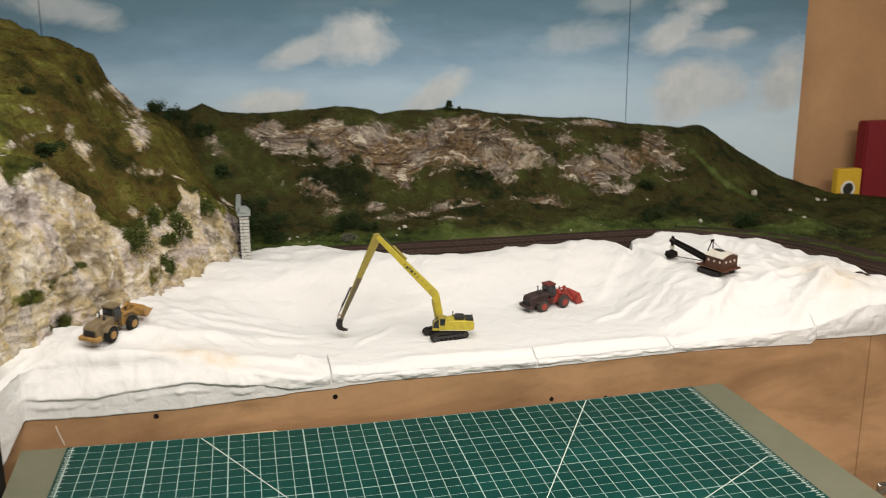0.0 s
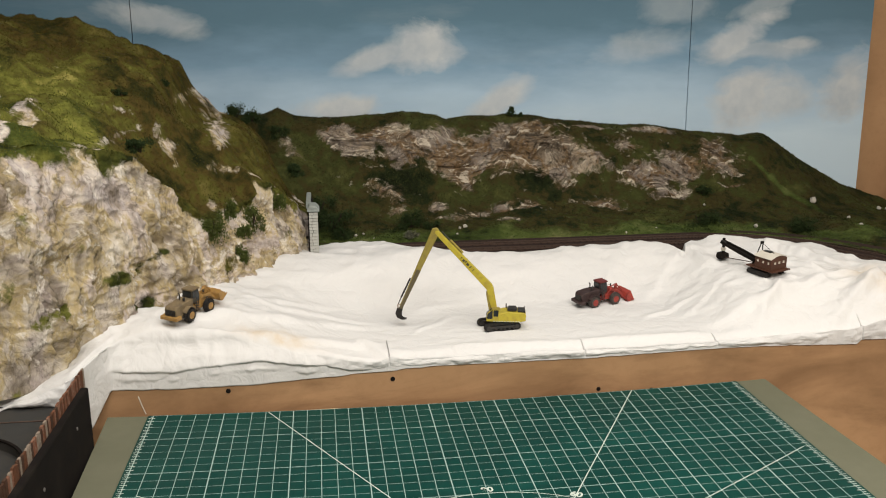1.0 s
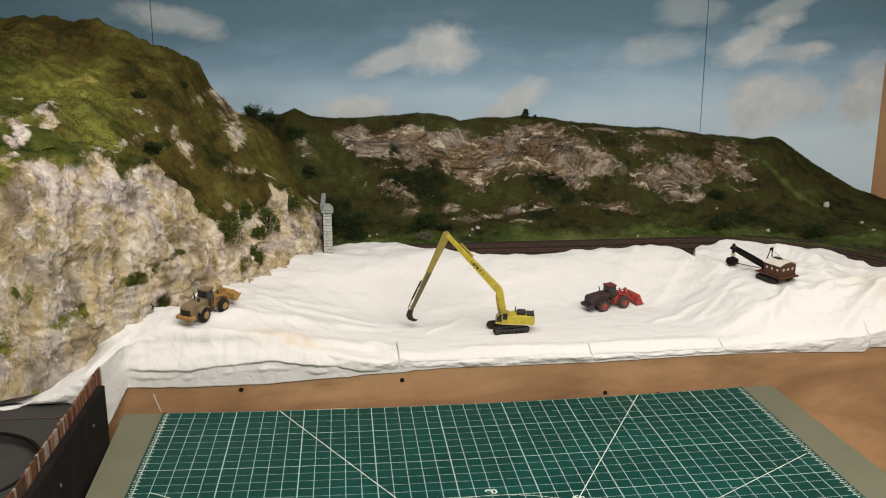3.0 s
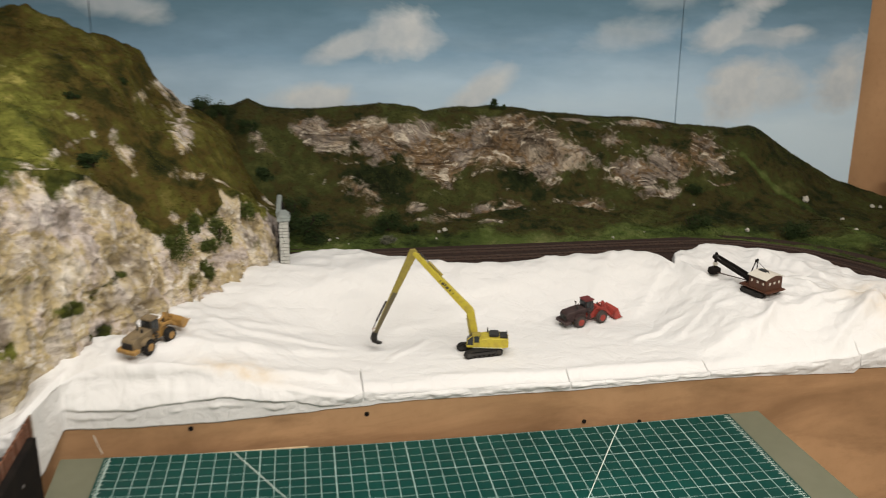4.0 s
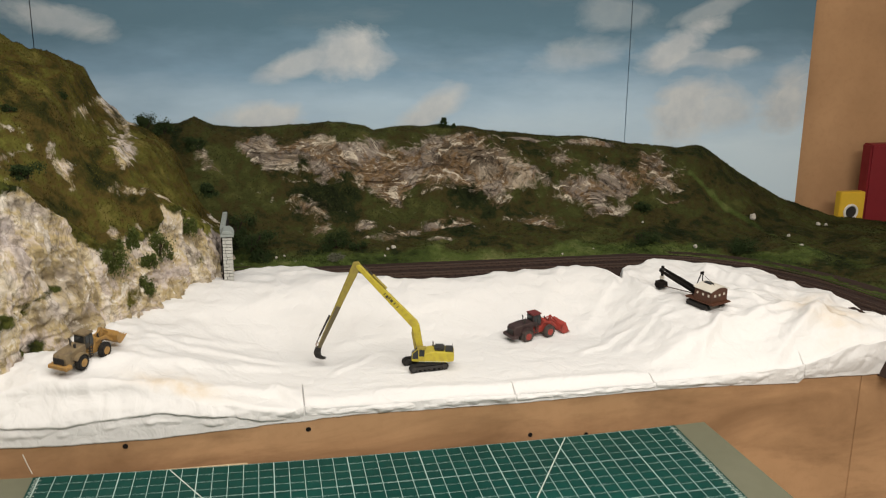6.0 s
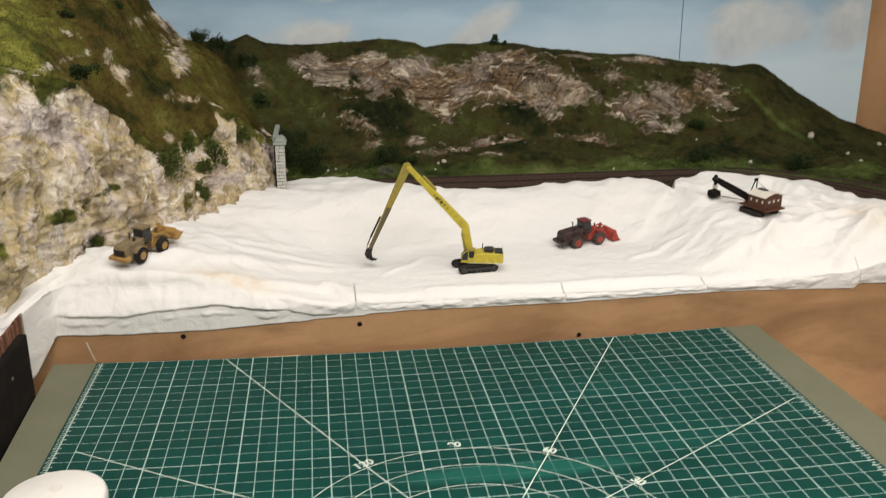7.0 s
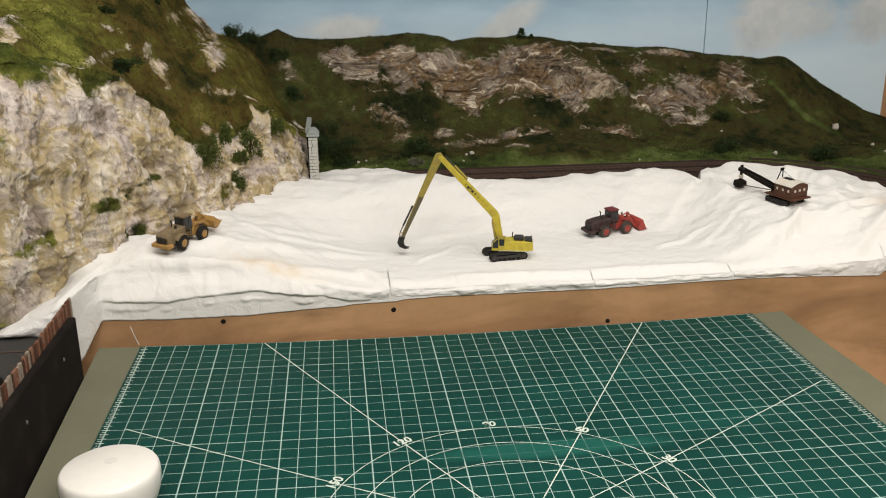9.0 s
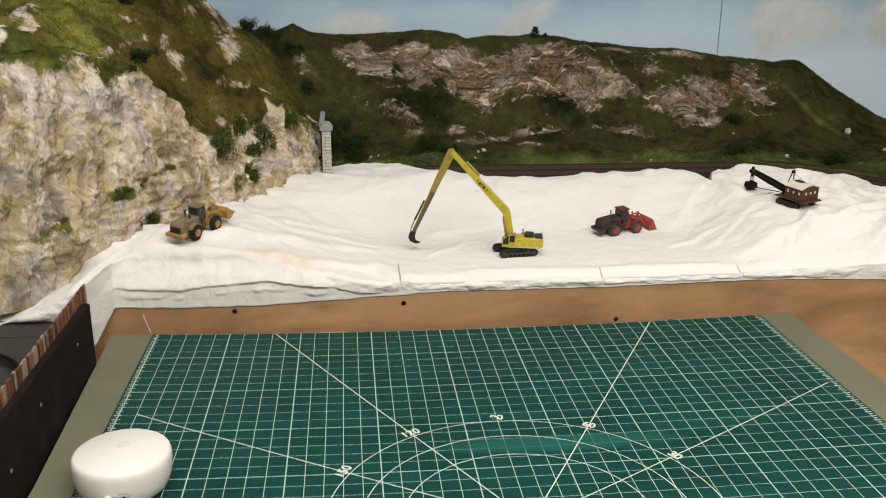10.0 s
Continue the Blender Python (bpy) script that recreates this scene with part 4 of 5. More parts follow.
def long_reach_excavator(m, upper_turn):
    t = thing("long_reach_excavator", "yellow model demolition excavator with a very long folded boom", "model vehicle", m, "model machines on the sheet")
    hl, rr, tw = 0.031, 0.0063, 0.0085
    for s in (-1, 1):
        y0, y1 = s * 0.0125, s * (0.0125 + tw)
        bm = bmesh.new()
        outline = [(hl - rr + rr * math.cos(a), rr + rr * math.sin(a)) for a in [math.pi * (-0.5 + k / 8) for k in range(9)]]
        outline += [(-hl + rr + rr * math.cos(a), rr + rr * math.sin(a)) for a in [math.pi * (0.5 + k / 8) for k in range(9)]]
        inner = [(x * 0.93, rr + (z - rr) * 0.72) for x, z in outline]
        k = len(outline)
        for ya, yb in ((y0, y1),):
            o1 = [bm.verts.new((x, ya, z)) for x, z in outline]
            o2 = [bm.verts.new((x, yb, z)) for x, z in outline]
            i1 = [bm.verts.new((x, ya, z)) for x, z in inner]
            i2 = [bm.verts.new((x, yb, z)) for x, z in inner]
            for q in range(k):
                n = (q + 1) % k
                bm.faces.new((o1[q], o1[n], o2[n], o2[q]))
                bm.faces.new((i1[q], i2[q], i2[n], i1[n]))
                bm.faces.new((o1[q], i1[q], i1[n], o1[n]))
                bm.faces.new((o2[q], o2[n], i2[n], i2[q]))
        for q in range(22):
            x = -hl + rr + (2 * hl - 2 * rr) * q / 21
            for z in (-0.0002, 2 * rr - 0.0003):
                box(bm, x - 0.0009, x + 0.0009, min(y0, y1), max(y0, y1), z, z + 0.0007)
        track = part("crawler_track", bm, RUBBER, t)
        bm = bmesh.new()
        box(bm, -hl + 0.007, hl - 0.007, y0 + s * 0.001, y1 - s * 0.0015, 0.004, 0.0088, 0.0005)
        part("track_frame", bm, STEEL, track)
        for x in (-hl + rr, hl - rr):
            bm = bmesh.new()
            cyl(bm, (x, (y0 + y1) / 2, rr), rr * 0.66, tw * 0.9, "y", 18)
            part("sprocket", bm, STEEL, track)
        for q in range(6):
            bm = bmesh.new()
            cyl(bm, (-hl + 0.012 + 0.0076 * q, (y0 + y1) / 2, 0.0034), 0.0017, tw * 0.94, "y", 10)
            part("track_roller", bm, STEEL, track)
    bm = bmesh.new()
    box(bm, -0.013, 0.013, -0.013, 0.013, 0.005, 0.011, 0.001)
    cyl(bm, (0, 0, 0.0125), 0.011, 0.004, "z", 24)
    part("undercarriage", bm, STEEL, t)
    up = Matrix.Rotation(radians(upper_turn), 4, "Z")

    raised = Matrix.Translation((0, 0, 0.011))

    def add(name, bm, mat, parent=t):
        if name in ("bucket_cylinder", "bucket_link", "digging_bucket", "tooth"):
            bmesh.ops.transform(bm, matrix=raised, verts=bm.verts)
        bmesh.ops.transform(bm, matrix=up, verts=bm.verts)
        return part(name, bm, mat, parent)

    bm = bmesh.new()
    prism(bm, [(-0.044, 0.0165), (-0.0445, 0.026), (-0.042, 0.030), (-0.014, 0.031), (-0.006, 0.0295), (0.010, 0.0255), (0.012, 0.0145), (-0.034, 0.0145)], -0.0165, 0.0165, 0.0008)
    body = add("upper_body", bm, YELLOW)
    bm = bmesh.new()
    for k in range(10):
        x = -0.034 + 0.0045 * k
        box(bm, x, x + 0.0025, 0.0164, 0.0169, 0.0150, 0.0163)
    add("hazard_stripes", bm, PRINT, body)
    bm = bmesh.new()
    box(bm, -0.030, -0.014, -0.012, 0.012, 0.0312, 0.0352, 0.0016)
    add("engine_cover", bm, STEEL, body)
    bm = bmesh.new()
    box(bm, -0.043, -0.031, -0.013, 0.013, 0.0298, 0.0322, 0.0008)
    add("rear_cover", bm, STEEL, body)
    bm = bmesh.new()
    cyl(bm, (-0.012, -0.010, 0.0350), 0.0010, 0.008, "z", 10)
    add("exhaust_pipe", bm, STEEL, body)
    bm = bmesh.new()
    rod(bm, (-0.0425, -0.0145, 0.030), (-0.0425, -0.0145, 0.034), 0.0003)
    rod(bm, (-0.0425, 0.0145, 0.030), (-0.0425, 0.0145, 0.034), 0.0003)
    rod(bm, (-0.0425, -0.0145, 0.034), (-0.0425, 0.0145, 0.034), 0.0003)
    add("hand_rail", bm, STEEL, body)
    bm = bmesh.new()
    prism(bm, [(0.000, 0.0150), (-0.001, 0.0355), (0.011, 0.0355), (0.0195, 0.0285), (0.0205, 0.0155)], 0.0045, 0.0168, 0.0006)
    cab = add("cab", bm, YELLOW)
    for out in ([(0.0010, 0.0240), (0.0004, 0.0345), (0.0088, 0.0345), (0.0088, 0.0240)], [(0.0102, 0.0200), (0.0102, 0.0345), (0.0112, 0.0345), (0.0186, 0.0282), (0.0192, 0.0200)]):
        bm = bmesh.new()
        prism(bm, out, 0.0166, 0.0172)
        add("window", bm, GLASS, cab)
    bm = bmesh.new()
    prism(bm, [(0.0118, 0.0352), (0.0123, 0.0357), (0.0203, 0.0288), (0.0198, 0.0282)], 0.0056, 0.0157)
    prism(bm, [(0.0198, 0.0280), (0.0205, 0.0280), (0.0210, 0.0190), (0.0203, 0.0190)], 0.0056, 0.0157)
    add("windscreen", bm, GLASS, cab)
    bm = bmesh.new()
    box(bm, -0.0015, 0.012, 0.0040, 0.0172, 0.0353, 0.0368, 0.0006)
    add("cab_roof", bm, YELLOW_DULL, cab)
    # boom: short neck, then the long straight length to the top
    neck, knee, tip = (0.006, 0.024), (0.0155, 0.069), (0.103, 0.161)

    def beam(name, a, b, wa, wb, y0, y1, mat):
        d = Vector((b[0] - a[0], b[1] - a[1])).normalized()
        nx, nz = -d.y, d.x
        bm = bmesh.new()
        prism(bm, [(a[0] + nx * wa, a[1] + nz * wa), (b[0] + nx * wb, b[1] + nz * wb), (b[0] + d.x * wb * 0.7, b[1] + d.y * wb * 0.7),
                   (b[0] - nx * wb, b[1] - nz * wb), (a[0] - nx * wa, a[1] - nz * wa), (a[0] - d.x * wa * 0.6, a[1] - d.y * wa * 0.6)], y0, y1, 0.0007)
        return add(name, bm, mat)

    boom = beam("boom_neck", neck, knee, 0.0045, 0.0060, -0.0055, 0.0035, YELLOW)
    main = beam("main_boom", knee, tip, 0.0062, 0.0036, -0.0050, 0.0030, YELLOW)
    d = (Vector(tip) - Vector(knee))
    for a0, a1, off in ((0.40, 0.435, 0.0), (0.45, 0.465, 0.0008), (0.475, 0.505, -0.0004), (0.53, 0.54, 0.0), (0.36, 0.375, 0.0004), (0.31, 0.318, 0.0)):
        p, q = Vector(knee) + d * a0, Vector(knee) + d * a1
        nrm = Vector((-d.y, d.x)).normalized()
        bm = bmesh.new()
        prism(bm, [tuple(p + nrm * (0.0022 + off)), tuple(q + nrm * (0.0022 + off)), tuple(q - nrm * (0.0018 - off)), tuple(p - nrm * (0.0018 - off))], 0.0029, 0.0034)
        add("painted_mark", bm, STEEL, main)
    stick_end = (0.1625, 0.033)
    stick = beam("stick", (0.1035, 0.1635), stick_end, 0.0068, 0.0024, -0.0045, 0.0025, YELLOW_DULL)
    p0, p1 = Vector((0.106, 0.165)), Vector(stick_end)
    bm = bmesh.new()
    prism(bm, [(0.133 + 0.0028, 0.098), (stick_end[0] + 0.0026, 0.031), (stick_end[0] - 0.0026, 0.030), (0.133 - 0.0045, 0.096)], -0.0049, 0.0029)
    add("stick_wear", bm, worn("grimy_paint", (0.11, 0.09, 0.045), 0.65, amount=0.6, scale=160), stick)
    bm = bmesh.new()
    a, b = Vector((0.060, 0.126)), Vector((0.094, 0.161))
    rod(bm, (a.x, -0.001, a.y), (a.x + (b.x - a.x) * 0.6, -0.001, a.y + (b.y - a.y) * 0.6), 0.0021)
    part_a = add("stick_cylinder", bm, YELLOW_DULL)
    bm = bmesh.new()
    rod(bm, (a.x + (b.x - a.x) * 0.6, -0.001, a.y + (b.y - a.y) * 0.6), (b.x, -0.001, b.y), 0.0010)
    add("piston_rod", bm, STEEL, part_a)
    for y in (-0.0085, 0.0068):
        bm = bmesh.new()
        rod(bm, (0.014, y, 0.026), (0.020, y, 0.060), 0.0016)
        add("boom_cylinder", bm, YELLOW_DULL)
    bm = bmesh.new()
    rod(bm, (0.1465, -0.001, 0.071), (0.1620, -0.001, 0.038), 0.0015)
    rod(bm, (0.1620, -0.001, 0.038), (0.1680, -0.001, 0.024), 0.0008)
    add("bucket_cylinder", bm, STEEL)
    bm = bmesh.new()
    rod(bm, (0.168, -0.001, 0.026), (0.1595, -0.001, 0.026), 0.0012)
    rod(bm, (0.168, -0.001, 0.025), (0.1665, -0.001, 0.016), 0.0011)
    add("bucket_link", bm, worn("bare_link", (0.45, 0.36, 0.30), 0.5, amount=0.3))
    bm = bmesh.new()
    prism(bm, [(0.1590, 0.0195), (0.1690, 0.0195), (0.1715, 0.011), (0.1685, 0.004), (0.1600, 0.0005), (0.1555, 0.0015), (0.1610, 0.005), (0.1615, 0.012)], -0.0060, 0.0040, 0.0005)
    bucket = add("digging_bucket", bm, RUBBER)
    for k in range(4):
        bm = bmesh.new()
        y = -0.0055 + 0.003 * k
        prism(bm, [(0.1575, 0.0008), (0.1525, 0.0018), (0.1570, 0.0024)], y - 0.0006, y + 0.0006)
        add("tooth", bm, STEEL, bucket)
    return t


long_reach_excavator(seat_on_cloth(0.095, 0.143, 10, 0.03), 169 - 10)


def steam_shovel(m):
    t = thing("steam_shovel", "brown model steam shovel with a cream arched roof", "model vehicle", m, "model machines on the sheet")
    for s in (-1, 1):
        bm = bmesh.new()
        prism(bm, [(0.024, 0.0035), (0.021, 0.0085), (-0.021, 0.0085), (-0.024, 0.0035), (-0.021, 0.0), (0.021, 0.0)], s * 0.011, s * 0.019, 0.0008)
        for q in range(14):
            x = -0.021 + 0.042 * q / 13
            box(bm, x - 0.0008, x + 0.0008, min(s * 0.0108, s * 0.0192), max(s * 0.0108, s * 0.0192), 0.0084, 0.0092)
        part("crawler_track", bm, RUBBER, t)
    bm = bmesh.new()
    box(bm, -0.016, 0.016, -0.011, 0.011, 0.003, 0.010, 0.001)
    cyl(bm, (0, 0, 0.0115), 0.010, 0.003, "z", 20)
    part("undercarriage", bm, STEEL, t)
    bm = bmesh.new()
    box(bm, -0.036, 0.026, -0.0185, 0.0185, 0.0128, 0.0155, 0.0006)
    part("deck", bm, BROWN, t)
    bm = bmesh.new()
    arch = [(-0.0165, 0.0155), (-0.0165, 0.038)] + [(-0.0165 + 0.033 * k / 8, 0.038 + 0.0055 * math.sin(math.pi * k / 8)) for k in range(1, 8)] + [(0.0165, 0.038), (0.0165, 0.0155)]
    prism(bm, arch, -0.008, 0.029, 0.0003)
    bmesh.ops.rotate(bm, cent=(0, 0, 0), matrix=Matrix.Rotation(radians(90), 3, "Z"), verts=bm.verts)
    house = part("engine_house", bm, BROWN, t)
    for s in (-1, 1):
        for k in range(11):
            bm = bmesh.new()
            x = -0.0275 + 0.0034 * k
            box(bm, x, x + 0.0005, min(s * 0.0163, s * 0.0168), max(s * 0.0163, s * 0.0168), 0.016, 0.0375)
            part("boarding_strip", bm, BROWN, house)
        for x in (-0.023, -0.011, 0.001):
            bm = bmesh.new()
            box(bm, x - 0.0016, x + 0.0016, min(s * 0.0164, s * 0.0170), max(s * 0.0164, s * 0.0170), 0.0275, 0.0320)
            part("painted_mark", bm, CREAM, house)
    for y in (-0.009, 0.0, 0.009):
        bm = bmesh.new()
        box(bm, -0.0296, -0.0288, y - 0.0016, y + 0.0016, 0.0275, 0.0320)
        part("painted_mark", bm, CREAM, house)
    bm = bmesh.new()
    top = [(-0.0185 + 0.037 * k / 10, 0.0382 + 0.0060 * math.sin(math.pi * k / 10)) for k in range(11)]
    prism(bm, top + [(y, z + 0.0011) for y, z in top[::-1]], -0.0095, 0.0305)
    bmesh.ops.rotate(bm, cent=(0, 0, 0), matrix=Matrix.Rotation(radians(90), 3, "Z"), verts=bm.verts)
    part("roof", bm, CREAM, house)
    bm = bmesh.new()
    box(bm, -0.012, 0.004, -0.004, 0.004, 0.0452, 0.0468, 0.0005)
    part("roof_hatch", bm, STEEL, house)
    for s in (-1, 1):
        bm = bmesh.new()
        prism(bm, [(0.016, 0.0165), (0.0165, 0.0235), (0.060, 0.0325), (0.104, 0.0400), (0.105, 0.0355), (0.062, 0.0255)], s * 0.0035, s * 0.0058)
        part("boom_side", bm, BLACK, t)
    bm = bmesh.new()
    cyl(bm, (0.103, 0, 0.0380), 0.0042, 0.006, "y", 16)
    part("head_sheave", bm, STEEL, t)
    bm = bmesh.new()
    for s in (-1, 1):
        rod(bm, (0.019, s * 0.010, 0.016), (0.012, s * 0.0015, 0.060), 0.0009)
    box(bm, 0.0105, 0.0135, -0.003, 0.003, 0.058, 0.063, 0.0004)
    part("gantry_frame", bm, BLACK, t)
    bm = bmesh.new()
    rod(bm, (0.012, 0.001, 0.061), (-0.020, 0.001, 0.044), 0.00035, 5)
    part("stay_rope", bm, BLACK, t)
    bm = bmesh.new()
    box(bm, 0.1005, 0.1045, -0.0018, 0.0018, 0.010, 0.046, 0.0003)
    part("dipper_stick", bm, BLACK, t)
    bm = bmesh.new()
    box(bm, 0.0995, 0.1055, -0.0028, 0.0028, 0.019, 0.026, 0.0004)
    part("stick_collar", bm, CREAM, t)
    bm = bmesh.new()
    prism(bm, [(0.096, 0.013), (0.110, 0.015), (0.112, 0.005), (0.106, 0.0005), (0.095, 0.0025)], -0.0075, 0.0075, 0.0006)
    part("dipper_bucket", bm, BLACK, t)
    bm = bmesh.new()
    rod(bm, (0.095, 0, 0.006), (0.026, 0, 0.0145), 0.0010)
    part("crowd_rod", bm, RAIL, t)
    return t


spot = seat_on_cloth(0.581, 0.190, 112, 0.022)
level_spot = Matrix.Translation(spot.translation) @ Matrix.Rotation(radians(112), 4, "Z")
steam_shovel(spot.lerp(level_spot, 0.7) @ Matrix.Diagonal((0.97, 1.18, 0.88, 1)))

# ---------------------------------------------------------------- round white speaker on the mat
puck = thing("smart_speaker", "round white plastic smart speaker lying on the cutting mat", "speaker", pose(-0.399, -0.392, mat_z(-0.40) + 0.0005) @ Matrix.Diagonal((0.95, 0.95, 0.98, 1)))
bm = bmesh.new()
prof = [(0.0, 0.0), (0.040, 0.0), (0.0455, 0.005), (0.0492, 0.016), (0.0508, 0.028), (0.0508, 0.0345), (0.0500, 0.0385), (0.0485, 0.0408), (0.0465, 0.0420), (0.0, 0.0425)]
rings = []
for r, z in prof:
    rings.append([bm.verts.new((max(r, 1e-5) * math.cos(2 * math.pi * k / 64), max(r, 1e-5) * math.sin(2 * math.pi * k / 64), z)) for k in range(64)])
for a, b in zip(rings, rings[1:]):
    for k in range(64):
        bm.faces.new((a[k], a[(k + 1) % 64], b[(k + 1) % 64], b[k]))
body = part("speaker_body", bm, WHITE, puck, smooth=True)
bm = bmesh.new()
cyl(bm, (0.0, 0.012, 0.0426), 0.0062, 0.0003, "z", 24)
part("top_mark", bm, worn("faint_grey_mark", (0.66, 0.63, 0.60), 0.5, amount=0.1, scale=20), body)
bm = bmesh.new()
box(bm, -0.001, 0.017, -0.0515, -0.047, 0.012, 0.022, 0.002)
port = part("port_recess", bm, worn("grey_plastic", (0.42, 0.41, 0.39), 0.5, amount=0.1), body)
bm = bmesh.new()
cyl(bm, (0.012, -0.0514, 0.018), 0.0020, 0.001, "y", 16)
part("socket", bm, BLACK, port)
bm = bmesh.new()
rod(bm, (-0.004, -0.049, 0.016), (-0.006, -0.062, 0.013), 0.0048, 18)
part("cable_plug", bm, WHITE, puck)
bm = bmesh.new()
for k in range(10):
    p = (-0.006 - 0.002 * k, -0.062 - 0.015 * k, max(0.0025, 0.013 - 0.003 * k))
    q = (-0.006 - 0.002 * (k + 1), -0.062 - 0.015 * (k + 1), max(0.0025, 0.013 - 0.003 * (k + 1)))
    rod(bm, p, q, 0.0019, 10)
part("power_cable", bm, WHITE, puck)

# ---------------------------------------------------------------- black side board, plank fence, shelf with a turntable pit
simple("side_board", BLACK, "matt black painted side board of the layout", "board", x=(-0.513, -0.503), y=(-0.95, -0.086), z=(0.78, 0.990), bevel=0.001)
for y, z in ((-0.155, 0.962), (-0.30, 0.955), (-0.40, 0.935)):
    bm = bmesh.new()
    cyl(bm, (-0.5025, y, z), 0.0022, 0.0012, "x", 12)
    tagged(part("screw", bm, worn("grey_screw", (0.25, 0.23, 0.22), 0.5, 0.6)), "small grey screw head in the black side board", "screw", "screws in the side board")
fence = thing("plank_fence", "low fence of weathered brown and white upright planks", "fence", pose(0, 0, 0))
bm = bmesh.new()
box(bm, -0.5190, -0.5170, -0.95, -0.060, 0.957, 0.999)
part("backing_strip", bm, BROWN, fence)
PLANKS = [worn("plank_brown", (0.13, 0.055, 0.03), 0.8, amount=0.6, scale=150), worn("plank_rust", (0.20, 0.085, 0.05), 0.8, amount=0.6, scale=150, dirt=(0.35, 0.28, 0.22)),
          worn("plank_dark", (0.07, 0.035, 0.022), 0.8, amount=0.5, scale=150), worn("plank_white", (0.29, 0.235, 0.185), 0.8, amount=0.7, scale=150)]
rng = random.Random(5)
y = -0.0585
while y > -0.62:
    w = rng.uniform(0.004, 0.0085)
    bm = bmesh.new()
    h = 1.0065 + rng.uniform(-0.0014, 0.0012)
    box(bm, -0.5168 - rng.uniform(0, 0.0004), -0.5142 + rng.uniform(0, 0.0005), y - w, y - 0.0004, 0.958, h, 0.0004)
    part("plank", bm, PLANKS[rng.choice((0, 0, 1, 1, 2, 3))], fence)
    y -= w

# shelf with a round pit
PIT = Vector((-0.640, -0.262))


def make_shelf():
    bm = bmesh.new()
    seg, r = 72, 0.098
    rim = [bm.verts.new((PIT.x + r * math.cos(2 * math.pi * k / seg), PIT.y + r * math.sin(2 * math.pi * k / seg), 0.962)) for k in range(seg)]
    low = [bm.verts.new((v.co.x, v.co.y, 0.950)) for v in rim]
    x0, x1, y0, y1 = -1.15, -0.5200, -0.95, 0.05

    def out(v):
        d = (v.co.xy - PIT)
        k = min(((x1 if d.x > 0 else x0) - PIT.x) / d.x if abs(d.x) > 1e-6 else 9e9, ((y1 if d.y > 0 else y0) - PIT.y) / d.y if abs(d.y) > 1e-6 else 9e9)
        return PIT + d * k

    edge = [bm.verts.new((*out(v), 0.962)) for v in rim]
    base = [bm.verts.new((v.co.x, v.co.y, 0.92)) for v in edge]
    for k in range(seg):
        n = (k + 1) % seg
        bm.faces.new((rim[k], edge[k], edge[n], rim[n]))
        bm.faces.new((rim[k], rim[n], low[n], low[k]))
        bm.faces.new((edge[k], base[k], base[n], edge[n]))
    bm.faces.new(low)
    ob = tagged(part("shelf", bm, DARKGREY), "dark grey scenic board with a round sunken turntable pit", "shelf", "", "structure")
    return ob


make_shelf()
bm = bmesh.new()
for k in range(72):
    a, b = 2 * math.pi * k / 72, 2 * math.pi * (k + 1) / 72
    rod(bm, (PIT.x + 0.099 * math.cos(a), PIT.y + 0.099 * math.sin(a), 0.9628), (PIT.x + 0.099 * math.cos(b), PIT.y + 0.099 * math.sin(b), 0.9628), 0.0022, 6)
tagged(part("turntable_rim", bm, BLACK), "black raised rim round the turntable pit", "rim")
bm = bmesh.new()
rod(bm, (-1.0, -0.118, 0.9628), (-0.52, -0.126, 0.9628), 0.0010, 6)
tagged(part("shelf_wire", bm, RAIL), "thin grey rod lying on the dark shelf", "rod")

# ---------------------------------------------------------------- railway behind the sheet
def track_point(u, off, z):
    """A point of the line: u along it, off to its side."""
    pts = [(-0.40, 0.480), (-0.2, 0.482), (0.2, 0.478), (0.50, 0.478), (0.66, 0.462), (0.77, 0.398), (0.845, 0.285), (0.885, 0.15), (0.92, 0.02)]
    s = u * (len(pts) - 1)
    i = min(int(s), len(pts) - 2)
    f = s - i
    p0, p1, p2, p3 = (Vector(pts[min(max(i + d, 0), len(pts) - 1)]) for d in (-1, 0, 1, 2))
    p = 0.5 * (2 * p1 + (p2 - p0) * f + (2 * p0 - 5 * p1 + 4 * p2 - p3) * f * f + (3 * p1 - p0 - 3 * p2 + p3) * f ** 3)
    d = 0.5 * ((p2 - p0) + 2 * (2 * p0 - 5 * p1 + 4 * p2 - p3) * f + 3 * (3 * p1 - p0 - 3 * p2 + p3) * f * f)
    d.normalize()
    q = p + Vector((-d.y, d.x)) * off
    return Vector((q.x, q.y, z))


def ribbon(name, offs, material, parent=None, steps=160):
    """Sweeps a profile of (off, z) pairs along the line."""
    verts, faces, k = [], [], len(offs)
    for i in range(steps + 1):
        for off, z in offs:
            verts.append(track_point(i / steps, off, z + 0.0004 * fbm(i * 0.7, off * 200, 0, 2)))
    for i in range(steps):
        for j in range(k - 1):
            a = i * k + j
            faces.append((a, a + k, a + k + 1, a + 1))
    return mesh_from(name, verts, faces, material, parent)


